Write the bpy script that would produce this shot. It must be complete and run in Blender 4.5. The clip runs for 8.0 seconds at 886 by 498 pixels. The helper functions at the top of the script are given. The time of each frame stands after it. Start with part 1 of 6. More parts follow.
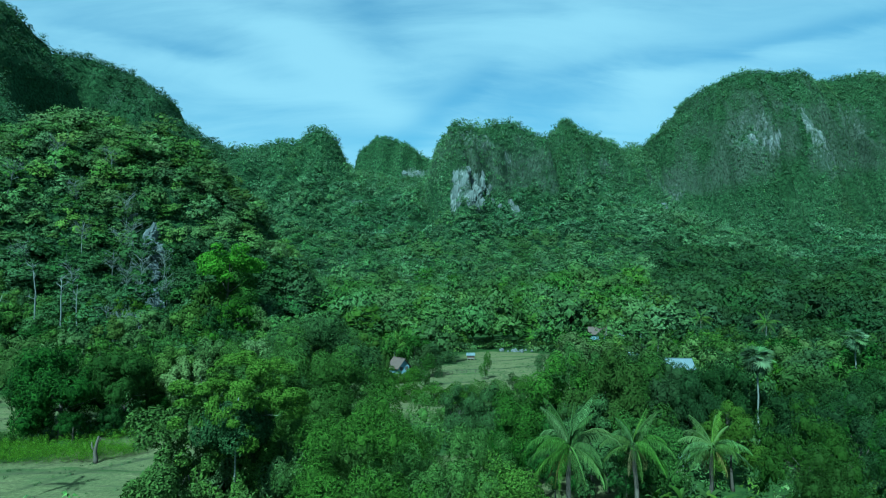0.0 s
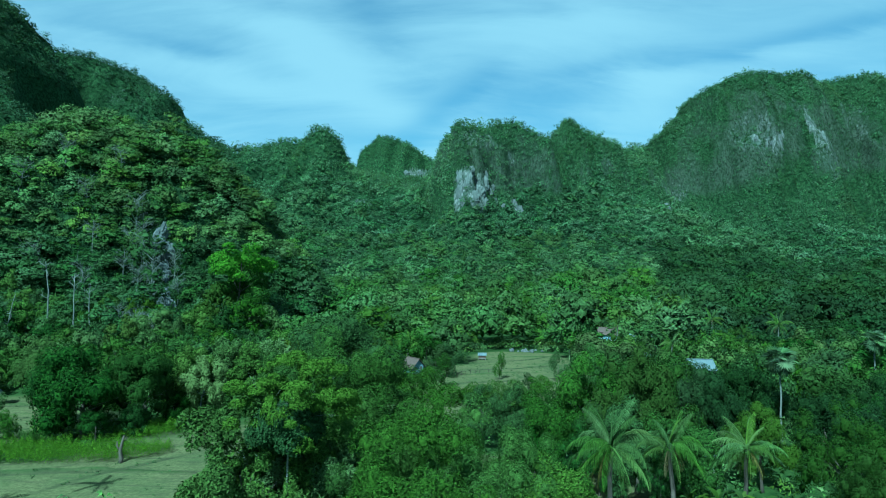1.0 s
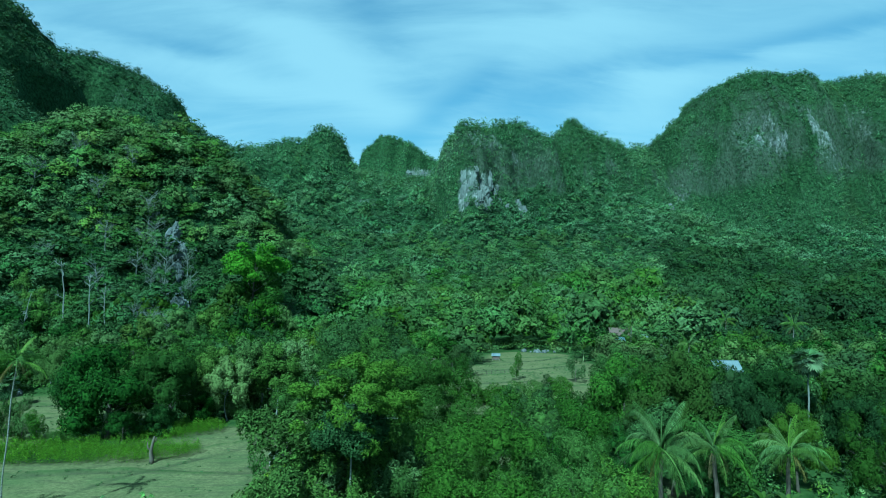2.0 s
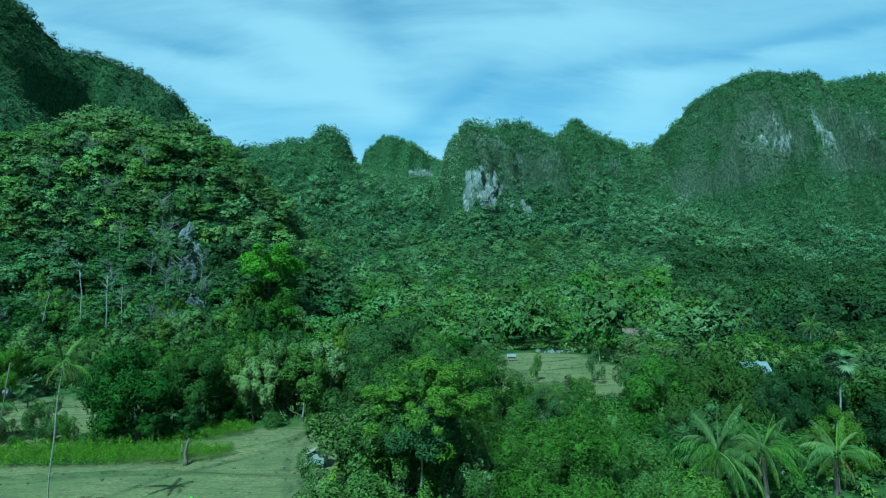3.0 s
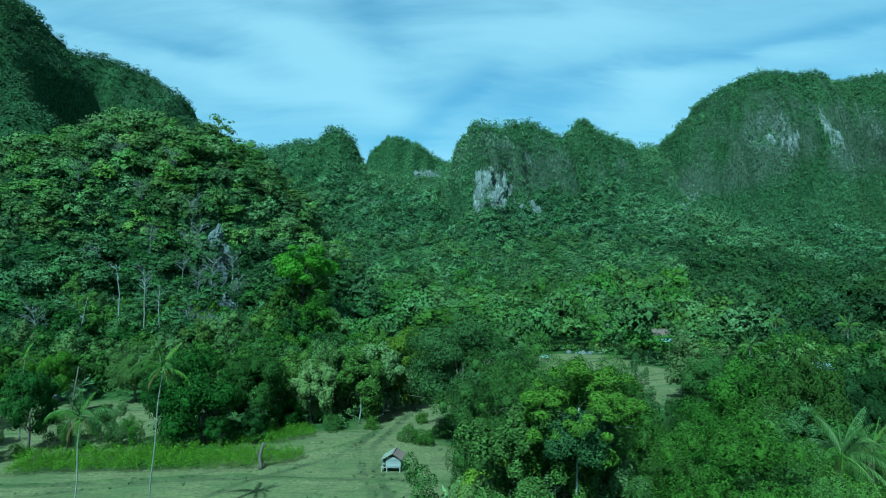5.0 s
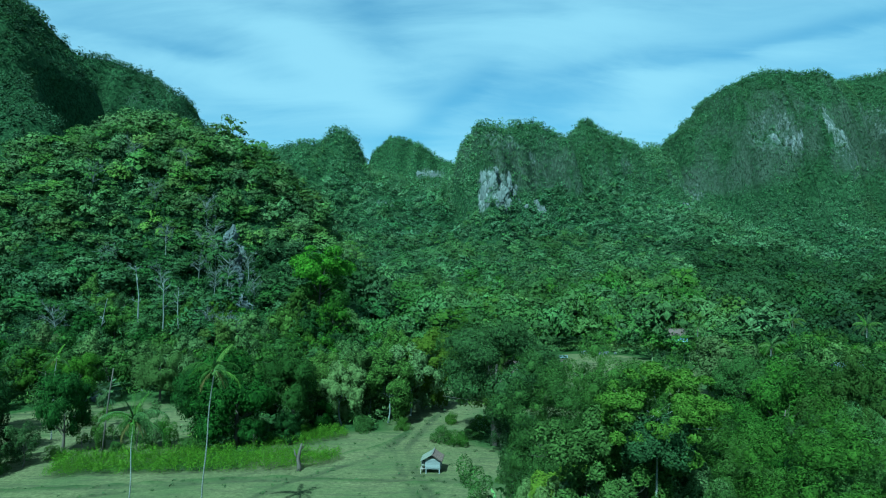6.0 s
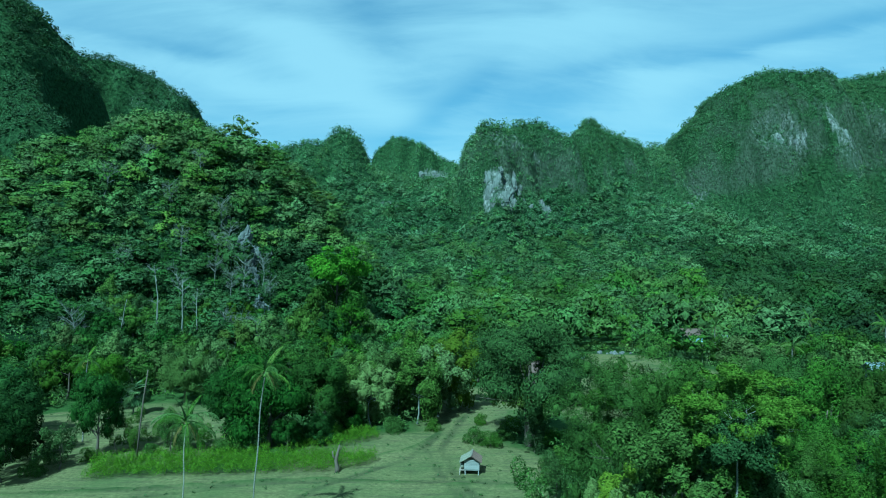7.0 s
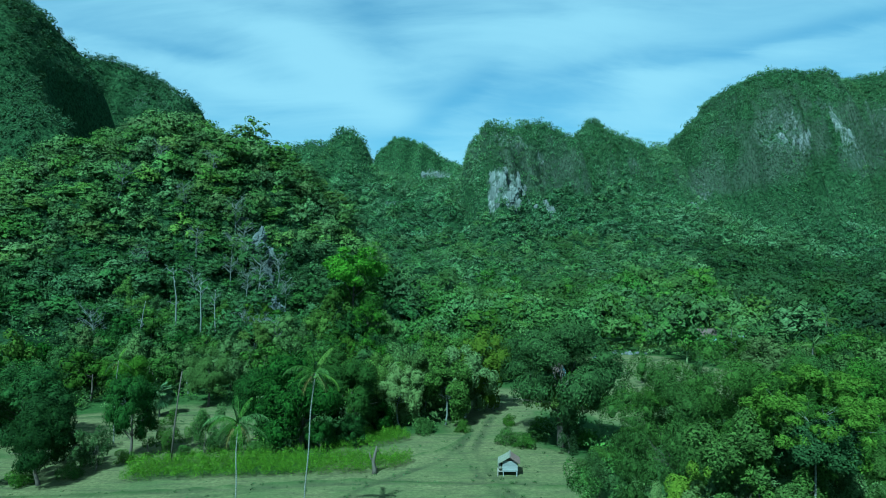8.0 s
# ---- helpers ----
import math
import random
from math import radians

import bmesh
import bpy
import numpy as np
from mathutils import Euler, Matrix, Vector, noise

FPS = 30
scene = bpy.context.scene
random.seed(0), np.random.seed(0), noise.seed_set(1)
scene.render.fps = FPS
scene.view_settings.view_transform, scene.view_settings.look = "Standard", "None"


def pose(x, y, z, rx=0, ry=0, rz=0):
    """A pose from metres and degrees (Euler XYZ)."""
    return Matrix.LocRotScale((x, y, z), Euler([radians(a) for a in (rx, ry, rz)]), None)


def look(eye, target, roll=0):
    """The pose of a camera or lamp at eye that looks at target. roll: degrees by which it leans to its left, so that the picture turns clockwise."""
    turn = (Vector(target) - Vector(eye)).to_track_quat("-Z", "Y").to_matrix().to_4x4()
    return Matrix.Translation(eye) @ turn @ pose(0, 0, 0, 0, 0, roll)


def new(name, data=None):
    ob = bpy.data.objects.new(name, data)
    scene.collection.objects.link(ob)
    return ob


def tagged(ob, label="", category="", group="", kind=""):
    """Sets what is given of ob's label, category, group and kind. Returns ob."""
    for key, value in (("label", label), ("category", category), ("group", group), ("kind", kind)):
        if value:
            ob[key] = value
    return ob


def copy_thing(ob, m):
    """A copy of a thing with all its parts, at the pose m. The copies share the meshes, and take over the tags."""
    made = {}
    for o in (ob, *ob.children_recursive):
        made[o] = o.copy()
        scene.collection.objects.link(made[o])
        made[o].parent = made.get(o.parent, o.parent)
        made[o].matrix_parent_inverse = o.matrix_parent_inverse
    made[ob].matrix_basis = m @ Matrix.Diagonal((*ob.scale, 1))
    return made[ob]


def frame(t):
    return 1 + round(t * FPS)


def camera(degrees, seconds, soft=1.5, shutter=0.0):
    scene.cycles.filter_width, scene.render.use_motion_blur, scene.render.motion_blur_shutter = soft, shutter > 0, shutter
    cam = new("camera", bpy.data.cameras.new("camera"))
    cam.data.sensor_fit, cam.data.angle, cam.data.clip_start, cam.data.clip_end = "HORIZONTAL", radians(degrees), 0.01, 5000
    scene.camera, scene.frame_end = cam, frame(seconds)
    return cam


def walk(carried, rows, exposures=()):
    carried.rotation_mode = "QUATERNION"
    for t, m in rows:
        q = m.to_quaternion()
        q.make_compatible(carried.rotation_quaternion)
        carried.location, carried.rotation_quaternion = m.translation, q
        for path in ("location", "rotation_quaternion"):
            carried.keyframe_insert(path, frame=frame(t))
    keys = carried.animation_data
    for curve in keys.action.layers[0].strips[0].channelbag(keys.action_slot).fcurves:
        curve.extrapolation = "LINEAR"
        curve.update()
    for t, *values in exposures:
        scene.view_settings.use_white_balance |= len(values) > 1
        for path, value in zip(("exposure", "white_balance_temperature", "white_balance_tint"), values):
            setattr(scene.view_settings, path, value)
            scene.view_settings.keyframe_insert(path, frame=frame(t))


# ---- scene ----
cam = camera(73.9, 8.0, soft=0.95, shutter=0.35)
METRES, EYE, TILT, LEAN, TURN = 33.0, 22.1, 2.7, 0.0, 0.0
ROWS = [
    (0.0, 0.0, 0.0, 0.0, 0.0, 0.0, -0.0),
    (0.5, -0.0443, 0.0005, 0.0003, -0.01, -0.02, -0.07),
    (1.0, -0.094, 0.0015, 0.0015, -0.01, -0.03, -0.15),
    (1.5, -0.1487, 0.0029, 0.0033, -0.02, -0.04, -0.25),
    (3.0, -0.3312, 0.0096, 0.0092, 0.0, -0.05, -0.24),
    (3.5, -0.3967, 0.0118, 0.011, 0.0, -0.03, -0.2),
    (4.0, -0.4627, 0.0153, 0.0118, 0.01, -0.03, -0.14),
    (4.5, -0.5298, 0.0175, 0.0132, 0.03, -0.01, -0.08),
    (6.0, -0.7335, 0.0227, 0.0175, 0.04, -0.0, 0.08),
    (6.5, -0.8009, 0.0259, 0.0184, 0.05, -0.01, 0.15),
    (7.0, -0.8678, 0.0287, 0.0197, 0.05, 0.01, 0.2),
    (7.5, -0.9343, 0.03, 0.0211, 0.05, 0.04, 0.24),
    (8.0, -0.9991, 0.0319, 0.0222, 0.04, 0.05, 0.33),
]
EXPOSURE, KELVIN, TINT = 1.0, 4020.0, -38.0
walk(cam, [(t, pose(0, 0, EYE, TILT, LEAN, TURN) @ pose(METRES * x, METRES * y, METRES * z, 90 + pitch, roll, yaw)) for t, x, y, z, yaw, pitch, roll in ROWS],
     exposures=[(0.0, EXPOSURE, KELVIN, TINT), (8.0, EXPOSURE, KELVIN, TINT)])

# ---- sun and sky ----
SUN_ELEV, SUN_AZ = 50.0, -158.0      # degrees; azimuth from straight ahead, minus is to the left
s_dir = Vector((math.sin(radians(SUN_AZ)) * math.cos(radians(SUN_ELEV)), math.cos(radians(SUN_AZ)) * math.cos(radians(SUN_ELEV)), math.sin(radians(SUN_ELEV))))
sun = new("sun", bpy.data.lights.new("sun", "SUN"))
sun.data.energy, sun.data.angle, sun.data.color = 5.0, radians(0.6), (1.0, 0.95, 0.86)
sun.matrix_world = look(s_dir * 100, (0, 0, 0))

world = bpy.data.worlds.new("sky")
scene.world = world
world.use_nodes = True
wt = world.node_tree
wt.nodes.clear()


def wn(kind, **values):
    node = wt.nodes.new(kind)
    for key, value in values.items():
        node.inputs[key].default_value = value
    return node


def wmath(op, a, b=None, clamp=False):
    node = wt.nodes.new("ShaderNodeMath")
    node.operation, node.use_clamp = op, clamp
    for i, v in enumerate((a, b)):
        if v is None:
            continue
        if isinstance(v, (int, float)):
            node.inputs[i].default_value = v
        else:
            wt.links.new(v, node.inputs[i])
    return node.outputs[0]


sky = wt.nodes.new("ShaderNodeTexSky")
sky.sky_type, sky.sun_disc = "NISHITA", False
sky.sun_elevation, sky.sun_rotation = radians(SUN_ELEV), radians(SUN_AZ)
sky.air_density, sky.dust_density, sky.ozone_density = 1.35, 0.25, 2.6
tc = wt.nodes.new("ShaderNodeTexCoord")
sep = wt.nodes.new("ShaderNodeSeparateXYZ")
wt.links.new(tc.outputs["Generated"], sep.inputs[0])
# thin cloud on a flat layer high overhead: the place on the layer is the direction over its height
up = wmath("MAXIMUM", wmath("ADD", sep.outputs[2], 0.28), 0.1)
lx, ly = wmath("DIVIDE", sep.outputs[0], up), wmath("DIVIDE", sep.outputs[1], up)
comb = wt.nodes.new("ShaderNodeCombineXYZ")
wt.links.new(lx, comb.inputs[0])
wt.links.new(ly, comb.inputs[1])
n_big = wn("ShaderNodeTexNoise", Scale=2.6, Detail=6.0, Roughness=0.6, Distortion=0.9)
mp = wt.nodes.new("ShaderNodeMapping")
mp.inputs["Rotation"].default_value = (0, 0, radians(-24))
mp.inputs["Scale"].default_value = (0.5, 1.5, 1)
mp.inputs["Location"].default_value = (0.4, 0.9, 0)
wt.links.new(comb.outputs[0], mp.inputs[0])
wt.links.new(mp.outputs[0], n_big.inputs["Vector"])
# shape of the cloud sheet: clear gaps (minus) and thick places (plus): azimuth and height as tangents, half-length, half-width, lean in degrees, weight
ey = wmath("MAXIMUM", sep.outputs[1], 0.05)
az, el = wmath("DIVIDE", sep.outputs[0], ey), wmath("DIVIDE", sep.outputs[2], ey)
n_wisp = wn("ShaderNodeTexNoise", Scale=7.0, Detail=5.0, Roughness=0.55, Distortion=0.6)
mw = wt.nodes.new("ShaderNodeMapping")
mw.inputs["Rotation"].default_value = (0, 0, radians(32))
mw.inputs["Scale"].default_value = (0.45, 1.3, 1)
wt.links.new(comb.outputs[0], mw.inputs[0])
wt.links.new(mw.outputs[0], n_wisp.inputs["Vector"])
# the sheet's edges wander
sway = wmath("MULTIPLY", wmath("SUBTRACT", n_big.outputs["Fac"], 0.5), 0.10)
az, el = wmath("ADD", az, sway), wmath("SUBTRACT", el, wmath("MULTIPLY", wmath("SUBTRACT", n_wisp.outputs["Fac"], 0.5), 0.05))
total = wmath("ADD", wmath("ADD", wmath("MULTIPLY", n_big.outputs["Fac"], 0.75), wmath("MULTIPLY", n_wisp.outputs["Fac"], 0.35)), 0.23)
GAPS = [(-0.50, 0.405, 0.15, 0.014, -12, -0.15), (-0.40, 0.385, 0.07, 0.012, -8, -0.10), (-0.13, 0.460, 0.06, 0.040, -35, -0.16), (-0.09, 0.425, 0.05, 0.02, -20, -0.10), (-0.02, 0.275, 0.13, 0.022, 38, -0.24),
        (-0.07, 0.235, 0.10, 0.022, 0, -0.18), (0.24, 0.350, 0.10, 0.016, 8, -0.18), (0.20, 0.305, 0.10, 0.020, 6, -0.12), (0.36, 0.385, 0.10, 0.012, 10, -0.11), (0.60, 0.412, 0.16, 0.013, 11, -0.22), (0.74, 0.450, 0.10, 0.018, 8, -0.14)] + [(0.03, 0.400, 0.05, 0.02, 0, -0.07), (-0.38, 0.245, 0.12, 0.03, 0, -0.08), (0.16, 0.255, 0.10, 0.02, 0, -0.08), (-0.62, 0.46, 0.07, 0.03, -20, -0.10),
        (-0.16, 0.335, 0.15, 0.034, -38, 0.32), (-0.33, 0.335, 0.18, 0.03, -14, 0.19), (-0.33, 0.44, 0.15, 0.02, -18, 0.17), (0.22, 0.43, 0.18, 0.03, 6, 0.21), (0.44, 0.345, 0.16, 0.018, 12, 0.17), (0.34, 0.29, 0.07, 0.03, 30, 0.19)]
for ca, ce, ra, re, lean, weight in GAPS:
    c, sn = math.cos(radians(lean)), math.sin(radians(lean))
    da, de = wmath("SUBTRACT", az, ca), wmath("SUBTRACT", el, ce)
    u = wmath("ADD", wmath("MULTIPLY", da, c / ra), wmath("MULTIPLY", de, sn / ra))
    v = wmath("ADD", wmath("MULTIPLY", da, -sn / re), wmath("MULTIPLY", de, c / re))
    r2 = wmath("ADD", wmath("MULTIPLY", u, u), wmath("MULTIPLY", v, v))
    total = wmath("ADD", total, wmath("MULTIPLY", wmath("POWER", 0.5, r2), weight))
ramp = wt.nodes.new("ShaderNodeMapRange")
ramp.interpolation_type = "SMOOTHSTEP"
ramp.inputs["From Min"].default_value, ramp.inputs["From Max"].default_value = 0.25, 1.15
ramp.inputs["To Min"].default_value, ramp.inputs["To Max"].default_value = 0.09, 0.84
wt.links.new(total, ramp.inputs["Value"])
mixc = wt.nodes.new("ShaderNodeMix")
mixc.data_type = "RGBA"
wt.links.new(ramp.outputs[0], mixc.inputs["Factor"])
wt.links.new(sky.outputs[0], mixc.inputs["A"])
mixc.inputs["B"].default_value = (6.85, 7.1, 7.45, 1)
bg = wn("ShaderNodeBackground", Strength=0.05)
wt.links.new(mixc.outputs["Result"], bg.inputs["Color"])
wo = wt.nodes.new("ShaderNodeOutputWorld")
wt.links.new(bg.outputs[0], wo.inputs["Surface"])

# ---- materials ----
def mat(name):
    m = bpy.data.materials.new(name)
    m.use_nodes = True
    nt = m.node_tree
    nt.nodes.clear()
    out = nt.nodes.new("ShaderNodeOutputMaterial")
    return m, nt, out


def nd(nt, kind, **values):
    node = nt.nodes.new(kind)
    for key, value in values.items():
        node.inputs[key].default_value = value
    return node


def mixed(nt, fac, a, b, blend="MIX"):
    node = nt.nodes.new("ShaderNodeMix")
    node.data_type, node.blend_type = "RGBA", blend
    for key, v in (("Factor", fac), ("A", a), ("B", b)):
        if isinstance(v, (int, float)):
            node.inputs[key].default_value = v
        elif isinstance(v, tuple):
            node.inputs[key].default_value = (*v, 1)
        else:
            nt.links.new(v, node.inputs[key])
    return node.outputs["Result"]


def ranged(nt, value, a, b, c=0.0, d=1.0):
    node = nd(nt, "ShaderNodeMapRange", **{"From Min": a, "From Max": b, "To Min": c, "To Max": d})
    nt.links.new(value, node.inputs["Value"])
    return node.outputs[0]


def noised(nt, scale, detail=4.0, rough=0.6, stretch=None, distortion=0.0):
    co = nt.nodes.new("ShaderNodeTexCoord")
    tex = nd(nt, "ShaderNodeTexNoise", Scale=scale, Detail=detail, Roughness=rough, Distortion=distortion)
    if stretch:
        mp_ = nt.nodes.new("ShaderNodeMapping")
        mp_.inputs["Scale"].default_value = stretch
        nt.links.new(co.outputs["Object"], mp_.inputs[0])
        nt.links.new(mp_.outputs[0], tex.inputs["Vector"])
    else:
        nt.links.new(co.outputs["Object"], tex.inputs["Vector"])
    return tex.outputs["Fac"]


def leaf_material(name, dark, light, warm, glow=0.25, patch=0.0, tint=False, rough=0.7, vary=1.0, grain=0.0, stands=0.0):
    """Leaves: dark and light greens picked leaf by leaf, crowns differing by tree, some sun passing through."""
    m, nt, out = mat(name)
    geo = nt.nodes.new("ShaderNodeNewGeometry")
    info = nt.nodes.new("ShaderNodeObjectInfo")
    if grain:
        speck = noised(nt, grain, 5.0, 0.75)
        col = mixed(nt, ranged(nt, speck, 0.40, 0.60), dark, light)
    else:
        col = mixed(nt, ranged(nt, geo.outputs["Random Per Island"], 0.0, 1.0, 0.1, 0.9), dark, light)
    if tint:
        att = nt.nodes.new("ShaderNodeAttribute")
        att.attribute_name = "species"
        sp = att.outputs["Fac"]
    else:
        sp = info.outputs["Random"]
    col = mixed(nt, ranged(nt, sp, 0.5, 1.0, 0.0, 0.7 * vary), col, warm)
    hsv = nd(nt, "ShaderNodeHueSaturation")
    nt.links.new(col, hsv.inputs["Color"])
    wh = nt.nodes.new("ShaderNodeMath")
    wh.operation = "FRACT"
    mu = nt.nodes.new("ShaderNodeMath")
    mu.operation, mu.inputs[1].default_value = "MULTIPLY", 7.31
    nt.links.new(sp, mu.inputs[0])
    nt.links.new(mu.outputs[0], wh.inputs[0])
    nt.links.new(ranged(nt, wh.outputs[0], 0, 1, 1 - 0.36 * vary, 1 + 0.34 * vary), hsv.inputs["Value"])
    mu2 = nt.nodes.new("ShaderNodeMath")
    mu2.operation, mu2.inputs[1].default_value = "MULTIPLY", 23.7
    nt.links.new(sp, mu2.inputs[0])
    fr = nt.nodes.new("ShaderNodeMath")
    fr.operation = "FRACT"
    nt.links.new(mu2.outputs[0], fr.inputs[0])
    nt.links.new(ranged(nt, fr.outputs[0], 0, 1, 1 - 0.2 * vary, 1 + 0.1 * vary), hsv.inputs["Saturation"])
    col = hsv.outputs[0]
    if patch:
        col = mixed(nt, ranged(nt, noised(nt, patch, 3.0), 0.42, 0.62, 0.0, 0.55), col, mixed(nt, 0.5, col, warm))
    if stands:
        kinds_of = nd(nt, "ShaderNodeHueSaturation")
        nt.links.new(col, kinds_of.inputs["Color"])
        where = noised(nt, stands, 4.0, 0.65, (1.0, 0.45, 0.45))
        nt.links.new(ranged(nt, where, 0.38, 0.62, 0.72, 1.25), kinds_of.inputs["Value"])
        nt.links.new(ranged(nt, where, 0.35, 0.65, 1.06, 0.94), kinds_of.inputs["Saturation"])
        col = kinds_of.outputs[0]
    bsdf = nd(nt, "ShaderNodeBsdfPrincipled", Roughness=rough)
    bsdf.inputs["Specular IOR Level"].default_value = 0.02
    nt.links.new(col, bsdf.inputs["Base Color"])
    if grain:
        bp = nd(nt, "ShaderNodeBump", Strength=0.8, Distance=0.5 / grain)
        nt.links.new(speck, bp.inputs["Height"])
        nt.links.new(bp.outputs[0], bsdf.inputs["Normal"])
    tr = nt.nodes.new("ShaderNodeBsdfTranslucent")
    nt.links.new(mixed(nt, 0.12, col, (0.25, 0.4, 0.03), "MIX"), tr.inputs["Color"])
    ms = nt.nodes.new("ShaderNodeMixShader")
    ms.inputs[0].default_value = glow
    nt.links.new(bsdf.outputs[0], ms.inputs[1])
    nt.links.new(tr.outputs[0], ms.inputs[2])
    nt.links.new(ms.outputs[0], out.inputs["Surface"])
    return m


def solid(name, a, b, scale=4.0, rough=0.8, bump=0.3, stretch=None, metal=0.0, dist=0.03):
    """A surface that varies between two colours at a broad and a fine scale, with relief."""
    m, nt, out = mat(name)
    big, fine = noised(nt, scale * 0.25, 3.0, 0.6, stretch), noised(nt, scale, 6.0, 0.65, stretch)
    col = mixed(nt, ranged(nt, fine, 0.3, 0.7), a, b)
    col = mixed(nt, ranged(nt, big, 0.35, 0.65, 0.0, 0.5), col, mixed(nt, 0.5, a, tuple(v * 0.6 for v in b)))
    info = nt.nodes.new("ShaderNodeObjectInfo")
    hsv = nd(nt, "ShaderNodeHueSaturation")
    nt.links.new(col, hsv.inputs["Color"])
    nt.links.new(ranged(nt, info.outputs["Random"], 0, 1, 0.85, 1.12), hsv.inputs["Value"])
    bsdf = nd(nt, "ShaderNodeBsdfPrincipled", Roughness=rough, Metallic=metal)
    bsdf.inputs["Specular IOR Level"].default_value = 0.25
    nt.links.new(hsv.outputs[0], bsdf.inputs["Base Color"])
    if bump:
        bp = nd(nt, "ShaderNodeBump", Strength=bump, Distance=dist)
        nt.links.new(fine, bp.inputs["Height"])
        nt.links.new(bp.outputs[0], bsdf.inputs["Normal"])
    nt.links.new(bsdf.outputs[0], out.inputs["Surface"])
    return m


def terrain_material():
    m, nt, out = mat("terrain")

    def att(name):
        node = nt.nodes.new("ShaderNodeAttribute")
        node.attribute_name = name
        return node.outputs["Fac"]

    # limestone: pale grey with dark water streaks running down it
    streak = noised(nt, 0.5, 9.0, 0.78, (1.0, 0.4, 0.30), 0.4)
    blot = noised(nt, 0.10, 6.0, 0.7, (1.0, 0.5, 0.6))
    stone = mixed(nt, ranged(nt, streak, 0.40, 0.58), (0.035, 0.042, 0.036), (0.30, 0.305, 0.285))
    stone = mixed(nt, ranged(nt, blot, 0.48, 0.58, 0.0, 0.8), stone, (0.075, 0.10, 0.07))
    # undergrowth on the slopes
    tuft = noised(nt, 0.34, 7.0, 0.78)
    under = mixed(nt, ranged(nt, tuft, 0.42, 0.60), (0.014, 0.026, 0.010), (0.062, 0.102, 0.038))
    under = mixed(nt, ranged(nt, noised(nt, 0.03, 4.0, 0.65, (1.0, 0.45, 0.45)), 0.38, 0.62, 0.35, 0.0), under, (0.015, 0.028, 0.008))
    # dry stubble on the fields, trodden earth and greener weeds
    dry = mixed(nt, ranged(nt, noised(nt, 2.2, 8.0, 0.75), 0.3, 0.7), (0.052, 0.055, 0.022), (0.152, 0.150, 0.066))
    dry = mixed(nt, ranged(nt, noised(nt, 0.10, 4.0, 0.6), 0.42, 0.66, 0.0, 0.6), dry, (0.055, 0.075, 0.026))
    dry = mixed(nt, ranged(nt, noised(nt, 0.7, 5.0, 0.7, (0.25, 1.6, 1.0)), 0.48, 0.66, 0.0, 0.6), dry, (0.05, 0.047, 0.028))
    dry = mixed(nt, att("rut"), dry, (0.035, 0.038, 0.02))
    grass = mixed(nt, ranged(nt, noised(nt, 0.9, 6.0, 0.7), 0.3, 0.7), (0.018, 0.034, 0.009), (0.05, 0.075, 0.02))
    ground_col = mixed(nt, att("field"), grass, dry)
    col = mixed(nt, att("wild"), ground_col, under)
    # half-bare cliffs: grey weathered rock netted with creepers, running down the face
    net = noised(nt, 0.6, 8.0, 0.8, (1.0, 0.5, 0.35), 0.5)
    face = mixed(nt, ranged(nt, net, 0.40, 0.60), (0.018, 0.029, 0.014), (0.096, 0.114, 0.078))
    face = mixed(nt, ranged(nt, noised(nt, 0.09, 5.0, 0.65, (1.0, 0.5, 0.5)), 0.45, 0.62, 0.0, 0.7), face, (0.034, 0.054, 0.024))
    col = mixed(nt, ranged(nt, att("cliff"), 0.15, 0.6), col, face)
    ragged = nt.nodes.new("ShaderNodeMath")
    ragged.operation = "ADD"
    nt.links.new(att("bare"), ragged.inputs[0])
    broken = nt.nodes.new("ShaderNodeMath")
    broken.operation = "MULTIPLY"
    nt.links.new(ranged(nt, noised(nt, 0.5, 7.0, 0.8, (1.0, 0.45, 0.4)), 0.3, 0.7, -0.62, 0.62), broken.inputs[0])
    nt.links.new(ranged(nt, att("bare"), 0.0, 0.2), broken.inputs[1])
    nt.links.new(broken.outputs[0], ragged.inputs[1])
    cover = nt.nodes.new("ShaderNodeMath")
    cover.operation = "MULTIPLY"
    nt.links.new(ranged(nt, ragged.outputs[0], 0.40, 0.62), cover.inputs[0])
    nt.links.new(ranged(nt, att("bare"), 0.3, 0.9, 0.4, 1.0), cover.inputs[1])
    col = mixed(nt, cover.outputs[0], col, stone)
    bsdf = nd(nt, "ShaderNodeBsdfPrincipled", Roughness=0.9)
    bsdf.inputs["Specular IOR Level"].default_value = 0.03
    nt.links.new(col, bsdf.inputs["Base Color"])
    bp = nd(nt, "ShaderNodeBump", Strength=0.6, Distance=0.25)
    nt.links.new(noised(nt, 1.3, 8.0, 0.7), bp.inputs["Height"])
    bp2 = nd(nt, "ShaderNodeBump", Strength=0.9, Distance=3.0)
    mul = nt.nodes.new("ShaderNodeMath")
    mul.operation = "MULTIPLY"
    nt.links.new(streak, mul.inputs[0])
    rocky = nt.nodes.new("ShaderNodeMath")
    rocky.operation = "MAXIMUM"
    nt.links.new(att("bare"), rocky.inputs[0])
    nt.links.new(att("cliff"), rocky.inputs[1])
    nt.links.new(rocky.outputs[0], mul.inputs[1])
    nt.links.new(mul.outputs[0], bp2.inputs["Height"])
    nt.links.new(bp.outputs[0], bp2.inputs["Normal"])
    wild_tuft = nt.nodes.new("ShaderNodeMath")
    wild_tuft.operation = "MULTIPLY"
    nt.links.new(tuft, wild_tuft.inputs[0])
    nt.links.new(att("wild"), wild_tuft.inputs[1])
